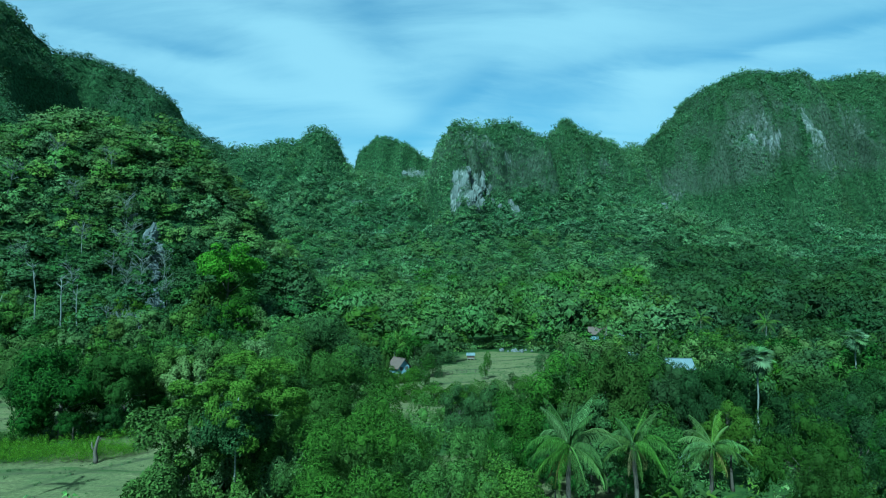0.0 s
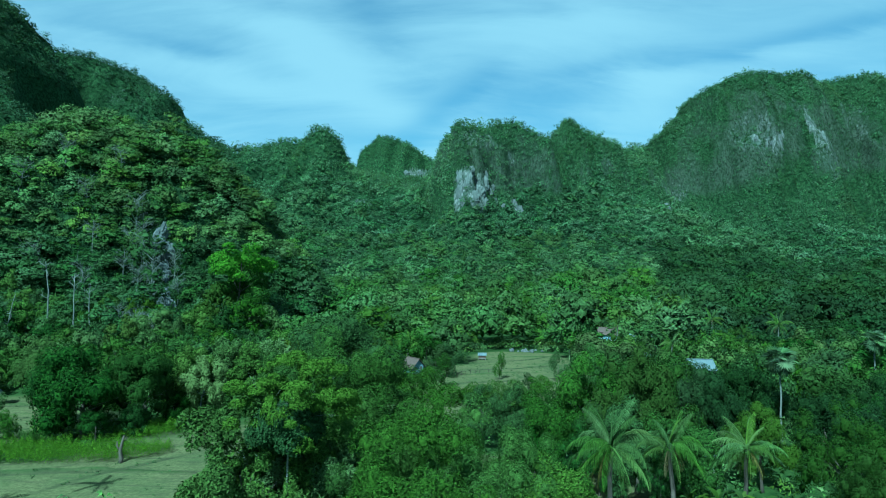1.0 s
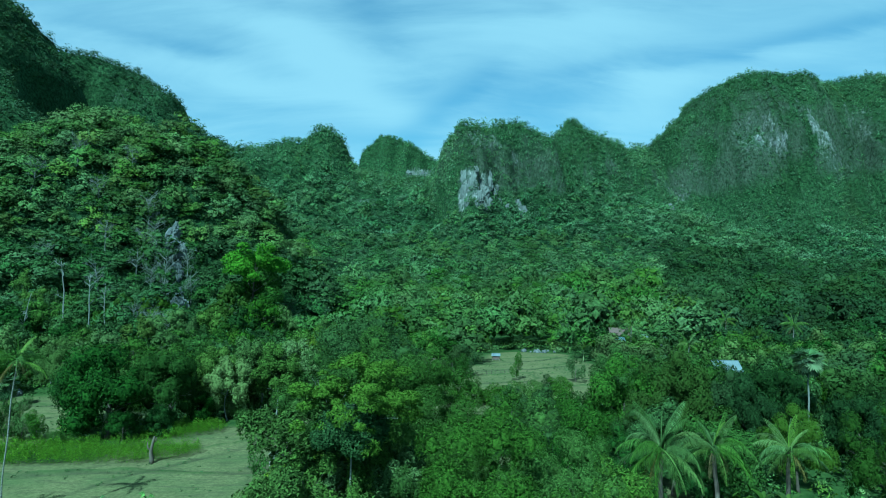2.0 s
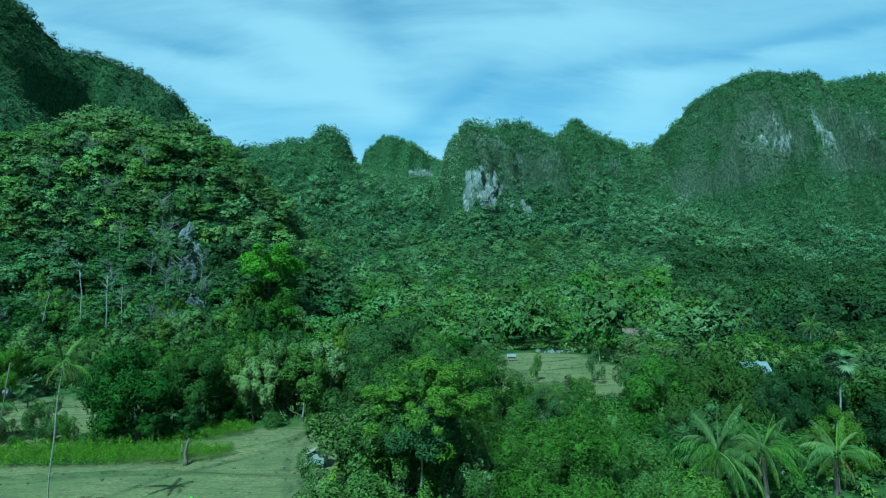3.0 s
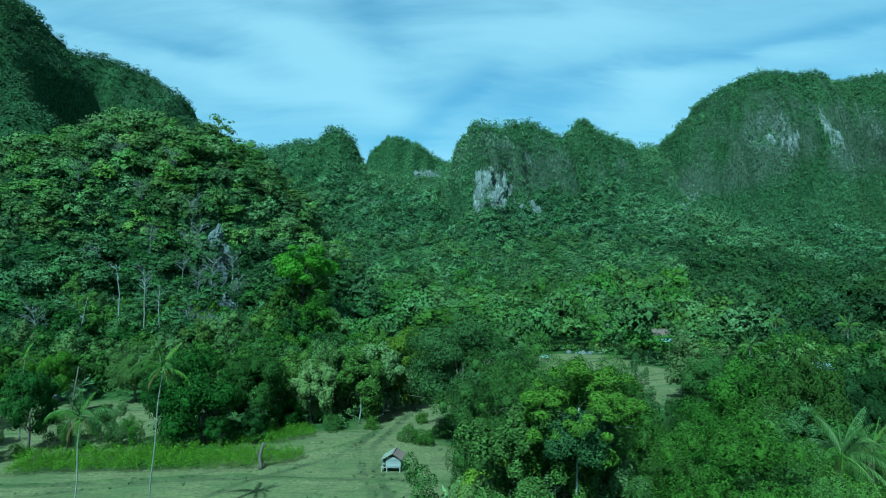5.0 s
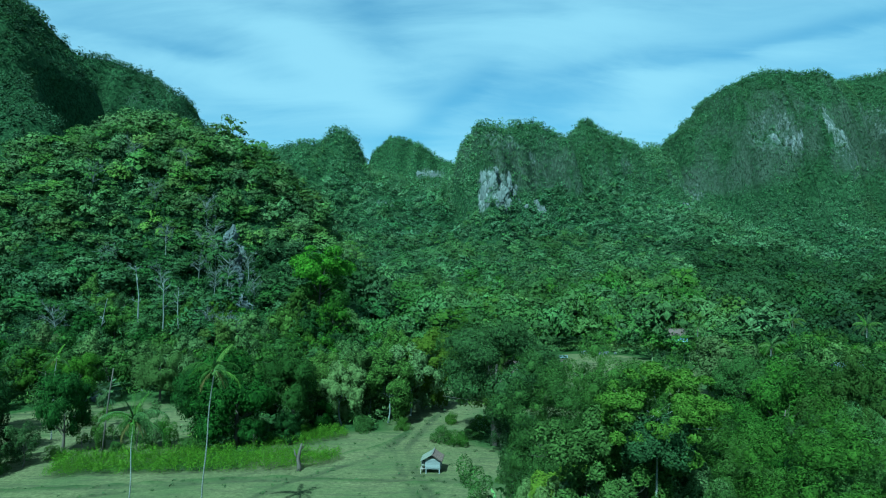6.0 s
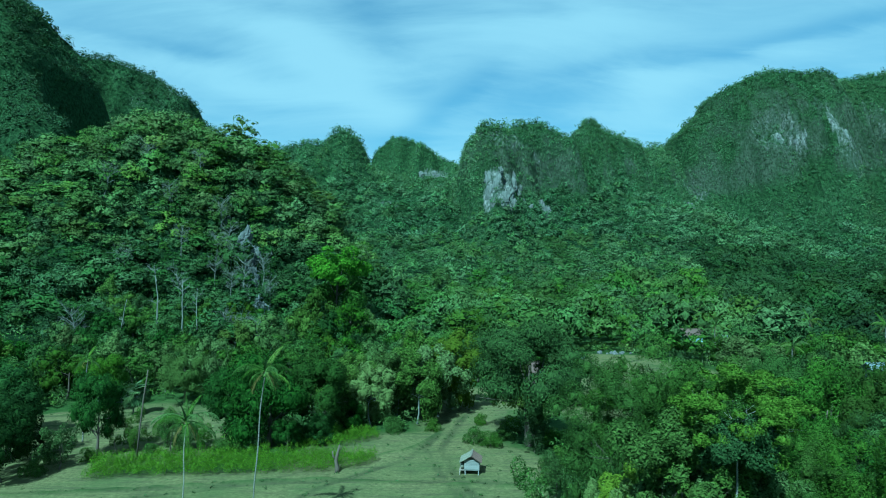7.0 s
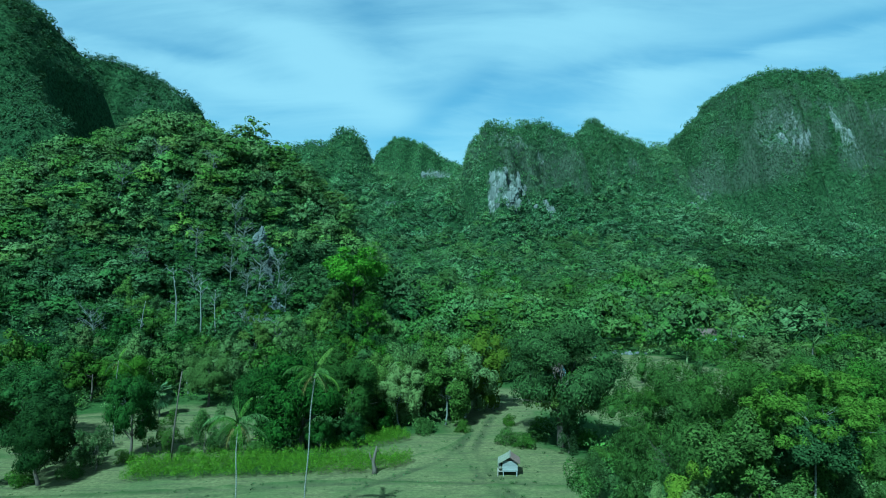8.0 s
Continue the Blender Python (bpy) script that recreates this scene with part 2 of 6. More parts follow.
    bp3 = nd(nt, "ShaderNodeBump", Strength=1.0, Distance=3.5)
    nt.links.new(wild_tuft.outputs[0], bp3.inputs["Height"])
    nt.links.new(bp2.outputs[0], bp3.inputs["Normal"])
    nt.links.new(bp3.outputs[0], bsdf.inputs["Normal"])
    nt.links.new(bsdf.outputs[0], out.inputs["Surface"])
    return m


M_TERRAIN = terrain_material()
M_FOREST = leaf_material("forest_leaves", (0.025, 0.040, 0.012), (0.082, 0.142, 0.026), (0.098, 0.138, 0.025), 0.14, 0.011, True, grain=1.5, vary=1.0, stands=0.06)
# far, slope and scrub greens are bluer: distance haze mixed into them
M_FAR = leaf_material("hazed_far_leaves", (0.0246, 0.0413, 0.0192), (0.0980, 0.1630, 0.0620), (0.1130, 0.1600, 0.0560), 0.12, 0.006, True, grain=0.5, vary=1.05, stands=0.03)
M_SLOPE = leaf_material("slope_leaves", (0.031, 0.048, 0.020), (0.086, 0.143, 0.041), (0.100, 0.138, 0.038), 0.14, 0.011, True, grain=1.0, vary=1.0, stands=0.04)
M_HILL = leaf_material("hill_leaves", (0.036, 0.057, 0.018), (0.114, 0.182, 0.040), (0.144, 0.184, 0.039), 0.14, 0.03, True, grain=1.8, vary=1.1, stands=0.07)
# foot trees and scrub: hill green darkened to hold the steep slope's shade
M_FOOT = leaf_material("hill_foot_shade_leaves", (0.017, 0.029, 0.010), (0.064, 0.112, 0.030), (0.070, 0.108, 0.028), 0.12, 0.03, True, grain=1.8, vary=1.1, stands=0.07)
# slope and valley green darkened: shade under the massif held in the colour
M_EAST = leaf_material("shaded_east_leaves", (0.014, 0.024, 0.009), (0.043, 0.075, 0.022), (0.048, 0.073, 0.020), 0.12, 0.011, True, grain=1.2, vary=1.0, stands=0.05)
# far green darkened to paint the tower's face turned from the sun
M_TOWER = leaf_material("tower_shaded_leaves", (0.014, 0.024, 0.012), (0.056, 0.094, 0.038), (0.060, 0.090, 0.035), 0.12, 0.006, True, grain=0.6, vary=1.2, stands=0.03)
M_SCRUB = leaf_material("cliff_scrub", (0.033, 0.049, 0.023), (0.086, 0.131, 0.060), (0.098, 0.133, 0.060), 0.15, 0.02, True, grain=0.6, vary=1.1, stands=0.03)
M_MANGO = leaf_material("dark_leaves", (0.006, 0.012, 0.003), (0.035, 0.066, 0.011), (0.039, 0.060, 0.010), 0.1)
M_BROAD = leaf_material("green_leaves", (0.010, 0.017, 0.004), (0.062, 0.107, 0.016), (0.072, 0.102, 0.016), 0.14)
M_TEAK = leaf_material("pale_leaves", (0.016, 0.026, 0.005), (0.104, 0.156, 0.027), (0.116, 0.149, 0.025), 0.12)
M_FINE = leaf_material("fine_leaves", (0.014, 0.024, 0.004), (0.080, 0.133, 0.017), (0.086, 0.126, 0.016), 0.16, vary=0.5)
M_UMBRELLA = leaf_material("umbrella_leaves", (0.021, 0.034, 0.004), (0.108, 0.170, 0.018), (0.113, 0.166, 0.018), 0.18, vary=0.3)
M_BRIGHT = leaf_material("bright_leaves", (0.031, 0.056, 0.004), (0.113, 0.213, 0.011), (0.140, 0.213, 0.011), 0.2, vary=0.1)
M_CROP = leaf_material("crop_leaves", (0.036, 0.058, 0.004), (0.128, 0.206, 0.013), (0.158, 0.216, 0.015), 0.2, vary=0.1)
M_PALM = leaf_material("palm_leaves", (0.030, 0.050, 0.008), (0.110, 0.172, 0.034), (0.132, 0.172, 0.036), 0.15, rough=0.4)
M_FAN = leaf_material("fan_palm_leaves", (0.030, 0.046, 0.018), (0.088, 0.130, 0.052), (0.104, 0.132, 0.052), 0.1, rough=0.5)
M_BANANA = leaf_material("banana_leaves", (0.025, 0.040, 0.005), (0.071, 0.117, 0.015), (0.086, 0.114, 0.015), 0.2, rough=0.35)
M_DEADLEAF = leaf_material("withered_leaves", (0.070, 0.065, 0.022), (0.169, 0.151, 0.052), (0.176, 0.144, 0.043), 0.2)
M_BARK = solid("bark", (0.045, 0.038, 0.028), (0.12, 0.10, 0.08), 6.0, 0.9, 0.6, (1, 1, 0.25))
M_PALE_BARK = solid("pale_bark", (0.16, 0.16, 0.135), (0.32, 0.31, 0.27), 5.0, 0.85, 0.4, (1, 1, 2.0))
M_PALM_BARK = solid("ringed_palm_bark", (0.045, 0.045, 0.035), (0.30, 0.29, 0.25), 3.0, 0.85, 0.4, (1, 1, 3.0))
M_GREYWOOD = solid("grey_dead_wood", (0.085, 0.09, 0.078), (0.20, 0.205, 0.18), 5.0, 0.9, 0.4, (1, 1, 0.4))

# ---- the land ----
def value_noise(x, y, seed=0):
    """Smooth noise of two coordinates between 0 and 1, for whole arrays."""
    xi, yi = np.floor(x).astype(np.int64), np.floor(y).astype(np.int64)
    fx, fy = x - xi, y - yi
    fx, fy = fx * fx * (3 - 2 * fx), fy * fy * (3 - 2 * fy)

    def h(a, b):
        n = (a * 374761393 + b * 668265263 + seed * 1442695041) & 0x7FFFFFFF
        n = ((n ^ (n >> 13)) * 1274126177) & 0x7FFFFFFF
        return ((n ^ (n >> 16)) & 0xFFFF) / 65535.0

    return (h(xi, yi) * (1 - fx) + h(xi + 1, yi) * fx) * (1 - fy) + (h(xi, yi + 1) * (1 - fx) + h(xi + 1, yi + 1) * fx) * fy


def fractal(x, y, size, octaves=4, seed=0):
    total, amp, norm = 0.0, 1.0, 0.0
    for o in range(octaves):
        total = total + amp * value_noise(x / size * 2 ** o + 17 * o, y / size * 2 ** o - 9 * o, seed + o)
        norm, amp = norm + amp, amp * 0.5
    return total / norm * 2 - 1


# crest lines of the limestone hills: x, y, height of the rock; then half-widths across and towards the valley, steepness
WEST_RIDGES = [
    ("west_tower", [(-900, 650, 330), (-620, 620, 335), (-488, 600, 300), (-446, 590, 280), (-424, 588, 252), (-412, 584, 232)], 24, 120, 4.5),
    ("west_spur", [(-474, 600, 290), (-410, 525, 205), (-352, 468, 148), (-300, 420, 80)], 45, 50, 3.0),
    ("second_hill", [(-640, 770, 300), (-492, 765, 302), (-458, 780, 306), (-430, 795, 297), (-388, 800, 268), (-351, 800, 220), (-318, 775, 188)], 45, 120, 3.5),
    ("saddle", [(-330, 765, 188), (-243, 690, 166), (-198, 670, 175), (-161, 680, 178), (-148, 688, 181)], 60, 150, 2.2)]
MIDDLE_RIDGES = [
    ("knob", [(-152, 690, 172), (-141, 690, 177), (-132, 694, 168)], 22, 80, 3.0),
    ("back_peak", [(-150, 1070, 250), (-122, 1070, 277), (-70, 1070, 264), (-48, 1070, 248), (-22, 1075, 232), (12, 1080, 216)], 26, 90, 2.6),
    ("middle_peak", [(4, 592, 160), (15, 586, 173.5), (68, 628, 187), (104, 660, 176)], 26, 82, 3.0),
    ("twin_peak", [(140, 728, 196), (153, 730, 212), (184, 740, 198), (225, 780, 190), (262, 790, 192)], 30, 120, 3.0)]
EAST_RIDGES = [
    ("east_massif", [(296, 800, 212), (317, 790, 234), (334, 780, 259), (378, 780, 281), (439, 780, 280), (490, 790, 276), (544, 800, 279), (600, 800, 278), (850, 820, 300), (1100, 840, 250)], 26, 128, 4.2),
    ("near_hill", [(-230, 185, 10), (-190, 190, 34), (-160, 197, 56), (-130, 207, 72), (-118, 212, 71), (-105, 214, 69), (-97, 215, 65), (-86, 216, 57), (-75, 216, 45), (-64, 212, 29)], 17, 43, 3.3),
]
RIDGES = WEST_RIDGES + MIDDLE_RIDGES + EAST_RIDGES
# bare rock: place of the face's middle, half-width, half-depth, half-height, how bare
BARE = [(26, 514, 100, 19, 45, 21, 0.62), (16, 514, 109, 9, 30, 12, 1.3), (34, 527, 108, 8, 30, 13, 1.3), (10, 506, 90, 5, 26, 14, 1.2), (30, 514, 88, 15, 35, 13, 0.85), (67, 541, 86, 6, 30, 12, 0.85), (36, 556, 155, 27, 40, 20, 0.47), (66, 575, 142, 8, 35, 16, 0.55),
        (358, 677, 184, 28, 60, 40, 0.46)] + [(374, 670, 178, 5, 60, 12, 1.0), (383, 672, 184, 4, 60, 14, 1.0), (353, 672, 178, 4, 60, 8, 1.0), (365, 672, 172, 4, 60, 9, 0.9), (432, 672, 182, 9, 60, 18, 0.6), (434, 664, 160, 18, 60, 32, 0.45), (424, 682, 204, 5, 60, 14, 1.0), (416, 690, 222, 22, 50, 16, 0.46),
        (247, 658, 98, 12, 45, 12, 0.6)] + [(275, 690, 128, 24, 60, 26, 0.44), (-46, 1010, 196, 34, 90, 16, 0.7), (-84, 580, 96, 16, 35, 6, 0.42), (-86, 176, 28, 4, 6, 6, 0.6),
        (301, 415, 26, 18, 18, 7, 0.8), (490, 720, 210, 24, 50, 34, 0.4), (-420, 760, 250, 22, 40, 26, 0.3), (180, 700, 150, 20, 40, 24, 0.36)]
FIELDS = [(-52, 62, 34, 9.5, 0.05), (-36, 77, 13, 11, 0.2), (-24, 74, 9, 8, 0.0), (-24, 100, 6.5, 22, -0.15), (-9, 112, 14, 14, 0.5), (12, 128, 16, 24, 0.2), (17, 160, 14, 15, 0.0), (26, 138, 10, 16, 0.0),
          (-80, 92, 17, 15, -0.3), (-72, 78, 14, 6, 0.1), (-86, 68, 18, 9, 0.0), (3, 66, 5, 8, 0.2), (14, 63, 6, 6, 0.0), (-4, 100, 6, 9, 0.2), (-62, 92, 9, 6, 0.0)]


def ridge_height(X, Y, pts, wx, wy, steep):
    best = np.zeros_like(X)
    for (x0, y0, z0), (x1, y1, z1) in zip(pts, pts[1:]):
        ax, ay, bx, by = x0 / wx, y0 / wy, x1 / wx, y1 / wy
        dx, dy = bx - ax, by - ay
        u = np.clip(((X / wx - ax) * dx + (Y / wy - ay) * dy) / (dx * dx + dy * dy), 0, 1)
        s = np.hypot(X / wx - ax - u * dx, Y / wy - ay - u * dy)
        cut = 1 / (1 + 2.6 ** steep)
        best = np.maximum(best, (z0 + u * (z1 - z0)) * np.maximum(1 / (1 + s ** steep) - cut, 0) / (1 - cut))
    return best


def base_height(X, Y):
    h = np.interp(Y, [-5000, 225, 290, 350, 460, 500, 540, 580, 700, 900, 1300, 5000], [0, 0, 8, 16, 37, 52, 72, 96, 148, 178, 185, 185])
    side = np.interp(X, [-500, -200, -100, 80, 180, 320, 700], [0.8, 0.85, 1.0, 1.0, 0.9, 0.55, 0.5])
    dip = 1 - 0.09 * np.exp(-((X + 45) / 45) ** 2) * np.clip((Y - 610) / 80, 0, 1)
    return h * side * dip


def land_height(X, Y):
    h = base_height(X, Y) ** 9
    warp_x, warp_y = 9 * fractal(X, Y, 70, 3, 5), 9 * fractal(X, Y, 70, 3, 9)
    ribs = (28 * fractal(X, Y * 0.25, 60, 3, 13) + 6 * fractal(X, Y * 0.3, 22, 2, 23)) * np.clip((Y - 420) / 80, 0, 1)
    # clefts that cut back into the faces, and lumps on them
    cleft = np.exp(-(fractal(X + warp_x, Y * 0.3, 58, 3, 71) / 0.11) ** 2)
    ribs = ribs + (12 * fractal(X, Y * 0.55, 26, 3, 83) - 13 * cleft) * np.clip((Y - 450) / 60, 0, 1)
    for name, pts, wx, wy, steep in RIDGES:
        k = 0.25 if name in ("near_hill", "knob") else 0.55
        h = h + ridge_height(X + k * warp_x, Y + k * warp_y + (0 if name == "knob" else ribs), pts, wx, wy, steep) ** 9
    h = h ** (1 / 9)
    rough = np.clip(h / 60, 0, 1)
    h = h + rough * (3.0 * fractal(X, Y, 45, 4, 2) + 2.5 * fractal(X * 1.6, Y * 0.5, 24, 3, 4))
    return h + 0.09 * fractal(X, Y, 12, 2, 7) * (1 - rough)


def field_mask(X, Y):
    f = np.zeros_like(X)
    wob = 0.22 * fractal(X, Y, 11, 3, 31)
    for cx, cy, rx, ry, a in FIELDS:
        c, s = math.cos(a), math.sin(a)
        u, v = ((X - cx) * c + (Y - cy) * s) / rx, (-(X - cx) * s + (Y - cy) * c) / ry
        f = np.maximum(f, np.clip((1.08 + wob - np.hypot(u, v)) * 6, 0, 1))
    return f


def bare_mask(X, Y, Z):
    b = np.zeros_like(X)
    wob = 0.5 * fractal(X * 1.6, Z * 0.45 + Y * 0.2, 12, 4, 41)
    for cx, cy, cz, rx, ry, rz, k in BARE:
        r = np.sqrt(((X - cx) / rx) ** 2 + ((Y - cy) / ry) ** 2 + ((Z - cz) / rz) ** 2)
        b = np.maximum(b, np.clip((1.0 + wob - r) * 3.0, 0, 1) * k)
    return np.clip(b, 0, 1)


def cliff_mask(X, Y, Z, steep):
    """Faces too steep for forest, east of the saddle, broken by wooded ledges and gullies."""
    broken = fractal(X + 0.08 * Z, Z * 0.6, 36, 5, 47)
    c = np.clip((steep - 1.35) / 0.8, 0, 1) * np.clip(0.42 + 2.0 * broken, 0, 1)
    return c * np.clip((X + 40) / 40, 0, 1) * np.clip((Y - 470) / 40, 0, 1) * np.clip((Z - 92 - 0.12 * np.maximum(X - 150, 0)) / 30, 0, 1)


def rut_mask(X, Y):
    """Wheel tracks, a footpath and low field edges on the stubble."""
    r = np.zeros_like(X)
    for pts, w in (([(-24, 58), (-27, 68), (-29, 80), (-26, 95), (-22, 112), (-14, 122)], 0.5), ([(-25.5, 58), (-28.6, 68), (-31, 80), (-28, 95)], 0.4),
                   ([(-90, 63), (-60, 65.5), (-40, 68), (-20, 67)], 0.45), ([(-46, 58), (-42, 66), (-33, 76), (-30, 86)], 0.4), ([(-70, 60), (-50, 66.5), (-38, 78)], 0.3),
                   ([(-3, 122), (10, 126), (28, 131)], 0.5), ([(0, 140), (14, 143), (30, 150)], 0.5), ([(6, 152), (20, 158), (30, 168)], 0.5), ([(-95, 88), (-80, 90), (-66, 93)], 0.4), ([(-95, 99), (-70, 101)], 0.4)):
        for (x0, y0), (x1, y1) in zip(pts, pts[1:]):
            u = np.clip(((X - x0) * (x1 - x0) + (Y - y0) * (y1 - y0)) / ((x1 - x0) ** 2 + (y1 - y0) ** 2), 0, 1)
            d = np.hypot(X - x0 - u * (x1 - x0), Y - y0 - u * (y1 - y0))
            r = np.maximum(r, np.clip(1.6 - d / w, 0, 1) * 0.7)
    return r * np.clip(0.8 + 0.8 * fractal(X, Y, 5, 2, 77), 0, 1)


BUNDS = [[(-95, 62.5), (-72, 64.0), (-55, 66.8), (-43, 68.4), (-34, 67.2), (-20, 66.0)], [(-40.5, 74.5), (-33, 80), (-29, 88.5)], [(-2, 118), (8, 121.5), (19, 120.5), (31, 126)], [(2, 133), (12, 137), (24, 135.5), (34, 141)],
         [(4, 147), (13, 150.5), (22, 149), (33, 155)], [(8, 160), (18, 163), (30, 164)], [(-96, 84), (-84, 85.2), (-70, 88)], [(-97, 91), (-84, 93), (-68, 95)], [(-97, 99), (-84, 100.5), (-70, 102)], [(10, 122), (14, 130), (13, 137)], [(22, 136), (26, 146), (24, 154)]]


def bund_mask(X, Y):
    """Low grassy banks between the plots."""
    b = np.zeros_like(X)
    for pts in BUNDS:
        for (x0, y0), (x1, y1) in zip(pts, pts[1:]):
            u = np.clip(((X - x0) * (x1 - x0) + (Y - y0) * (y1 - y0)) / ((x1 - x0) ** 2 + (y1 - y0) ** 2), 0, 1)
            d = np.hypot(X - x0 - u * (x1 - x0), Y - y0 - u * (y1 - y0)) + 0.25 * fractal(X, Y, 3, 2, 91)
            b = np.maximum(b, np.clip(1.25 - d / 0.34, 0, 1))
    return b


def steps(*spans):
    parts = [np.arange(a, b, d) for a, b, d in spans]
    return np.concatenate(parts)


def grid_mesh(name, xs, ys, zfun):
    X, Y = np.meshgrid(xs, ys)
    Z = zfun(X, Y)
    nx, ny = len(xs), len(ys)
    me = bpy.data.meshes.new(name)
    co = np.stack([X, Y, Z], -1).reshape(-1, 3)
    i = np.arange(nx * (ny - 1)).reshape(ny - 1, nx)[:, :-1].ravel()
    quads = np.stack([i, i + 1, i + 1 + nx, i + nx], -1)
    me.vertices.add(len(co))
    me.vertices.foreach_set("co", co.ravel())
    me.loops.add(quads.size)
    me.loops.foreach_set("vertex_index", quads.ravel().astype(np.int32))
    me.polygons.add(len(quads))
    me.polygons.foreach_set("loop_start", np.arange(0, quads.size, 4, dtype=np.int32))
    me.update(calc_edges=True)
    me.shade_smooth()
    return me, co


def ground_height(X, Y):
    return land_height(X, Y) - 0.10 * rut_mask(X, Y) * field_mask(X, Y)


g_xs = steps((-4500, -900, 300), (-900, -520, 19), (-520, -130, 4.6), (-130, 112, 3.0), (112, 620, 3.4), (620, 1100, 20), (1100, 4600, 350))
g_ys = steps((-4500, -100, 400), (-100, 50, 10), (50, 180, 2.8), (180, 235, 2.5), (235, 470, 4.6), (470, 620, 2.5), (620, 810, 3.6), (820, 1120, 10), (1120, 1400, 40), (1400, 4600, 400))
g_mesh, g_co = grid_mesh("ground", g_xs, g_ys, ground_height)
gx, gy, gz = g_co[:, 0], g_co[:, 1], g_co[:, 2]
g_rise = np.gradient(gz.reshape(len(g_ys), len(g_xs)), g_ys, g_xs)
g_steep = np.hypot(g_rise[0], g_rise[1]).ravel()
for a_name, a_val in (("field", field_mask(gx, gy)), ("bare", bare_mask(gx, gy, gz)), ("rut", rut_mask(gx, gy)), ("wild", np.clip((gz - 1.5) / 3, 0, 1)), ("cliff", cliff_mask(gx, gy, gz, g_steep))):
    g_mesh.attributes.new(a_name, "FLOAT", "POINT").data.foreach_set("value", a_val.astype(np.float32))
g_mesh.materials.append(M_TERRAIN)
ground = tagged(new("ground", g_mesh), "dry pale stubble fields rising into forested limestone karst hills", "ground", kind="structure")


def field_sheet(name, label, x0, x1, y0, y1, step):
    """A plot of stubble in finer relief, with its ruts and banks, a few centimetres above the land."""
    def rise(X, Y):
        f = field_mask(X, Y)
        return land_height(X, Y) + np.where(f > 0.3, 0.08, -0.25) - 0.12 * rut_mask(X, Y) + 0.28 * bund_mask(X, Y) + 0.03 * fractal(X, Y, 2.2, 3, 61)
    me, co = grid_mesh(name, np.arange(x0, x1, step), np.arange(y0, y1, step), rise)
    x, y = co[:, 0], co[:, 1]
    bund = bund_mask(x, y)
    for a_name, a_val in (("field", np.clip(field_mask(x, y) - 0.7 * bund, 0, 1)), ("bare", 0 * x), ("rut", np.clip(rut_mask(x, y), 0, 1)), ("wild", 0 * x), ("cliff", 0 * x)):
        me.attributes.new(a_name, "FLOAT", "POINT").data.foreach_set("value", a_val.astype(np.float32))
    me.materials.append(M_TERRAIN)
    return tagged(new(name, me), label, "field", kind="structure")


field_sheet("field_1", "pale dry stubble field with wheel ruts", -100, 16, 57, 106.15, 0.6)
field_sheet("field_2", "terraced stubble clearing with low grassy banks", -35, 38, 105.6, 178, 0.6)


def gz_at(x, y):
    return float(ground_height(np.array([x], float), np.array([y], float))[0])

# ---- leaves, crowns and the forest ----
def leaf_tris(rng, C, N, length, width, jitter, droop=0.0, soft=0.6):
    """One pointed leaf (or spray of leaves) per place C, facing about N. Returns corners, three per leaf, and their soft normals."""
    n = len(C)
    F = N + jitter * rng.normal(size=(n, 3))
    F /= np.linalg.norm(F, axis=1, keepdims=True) + 1e-9
    T = rng.normal(size=(n, 3))
    T[:, 2] -= droop
    T -= (T * F).sum(1, keepdims=True) * F
    T /= np.linalg.norm(T, axis=1, keepdims=True) + 1e-9
    B = np.cross(F, T)
    L = length * rng.uniform(0.65, 1.35, (n, 1))
    W = width * rng.uniform(0.7, 1.3, (n, 1))
    V = np.stack([C - T * L * 0.42 - B * W * 0.35, C + T * L * 0.58, C + B * W * 0.65 - T * L * 0.05], 1).reshape(-1, 3)
    S = soft * N + (1.15 - soft) * F
    S /= np.linalg.norm(S, axis=1, keepdims=True) + 1e-9
    return V, np.repeat(S, 3, axis=0)


ICO = np.array([(0, s1, s2 * 1.618) for s1 in (-1, 1) for s2 in (-1, 1)] + [(s1, s2 * 1.618, 0) for s1 in (-1, 1) for s2 in (-1, 1)] + [(s2 * 1.618, 0, s1) for s1 in (-1, 1) for s2 in (-1, 1)], float)
ICO /= np.linalg.norm(ICO, axis=1, keepdims=True)
ICO_TRIS = np.array([(a, b, c) if np.dot(np.cross(ICO[b] - ICO[a], ICO[c] - ICO[a]), ICO[a]) > 0 else (a, c, b) for a in range(12) for b in range(a + 1, 12) for c in range(b + 1, 12)
                     if max(np.linalg.norm(ICO[a] - ICO[b]), np.linalg.norm(ICO[b] - ICO[c]), np.linalg.norm(ICO[a] - ICO[c])) < 1.2])


def lobe_bodies(rng, cen, rad, S, fill):
    """The dense inner mass of each lobe: an uneven, closed body under its leaves."""
    V, N = [], []
    for c, r in zip(cen, rad):
        p = ICO @ np.linalg.qr(rng.normal(size=(3, 3)))[0]
        tri = ICO_TRIS
        q = c + p * r * fill * rng.uniform(0.82, 1.12, (12, 1))
        n = (0.85 * p + 0.3 * (c + p * r)) / S
        n /= np.linalg.norm(n, axis=1, keepdims=True)
        f = np.cross(q[tri[:, 1]] - q[tri[:, 0]], q[tri[:, 2]] - q[tri[:, 0]])
        flip = (f * p[tri[:, 0]]).sum(1) < 0
        tri = np.where(flip[:, None], tri[:, ::-1], tri)
        V.append((q * S)[tri].reshape(-1, 3))
        N.append(n[tri].reshape(-1, 3))
    return np.concatenate(V), np.concatenate(N)


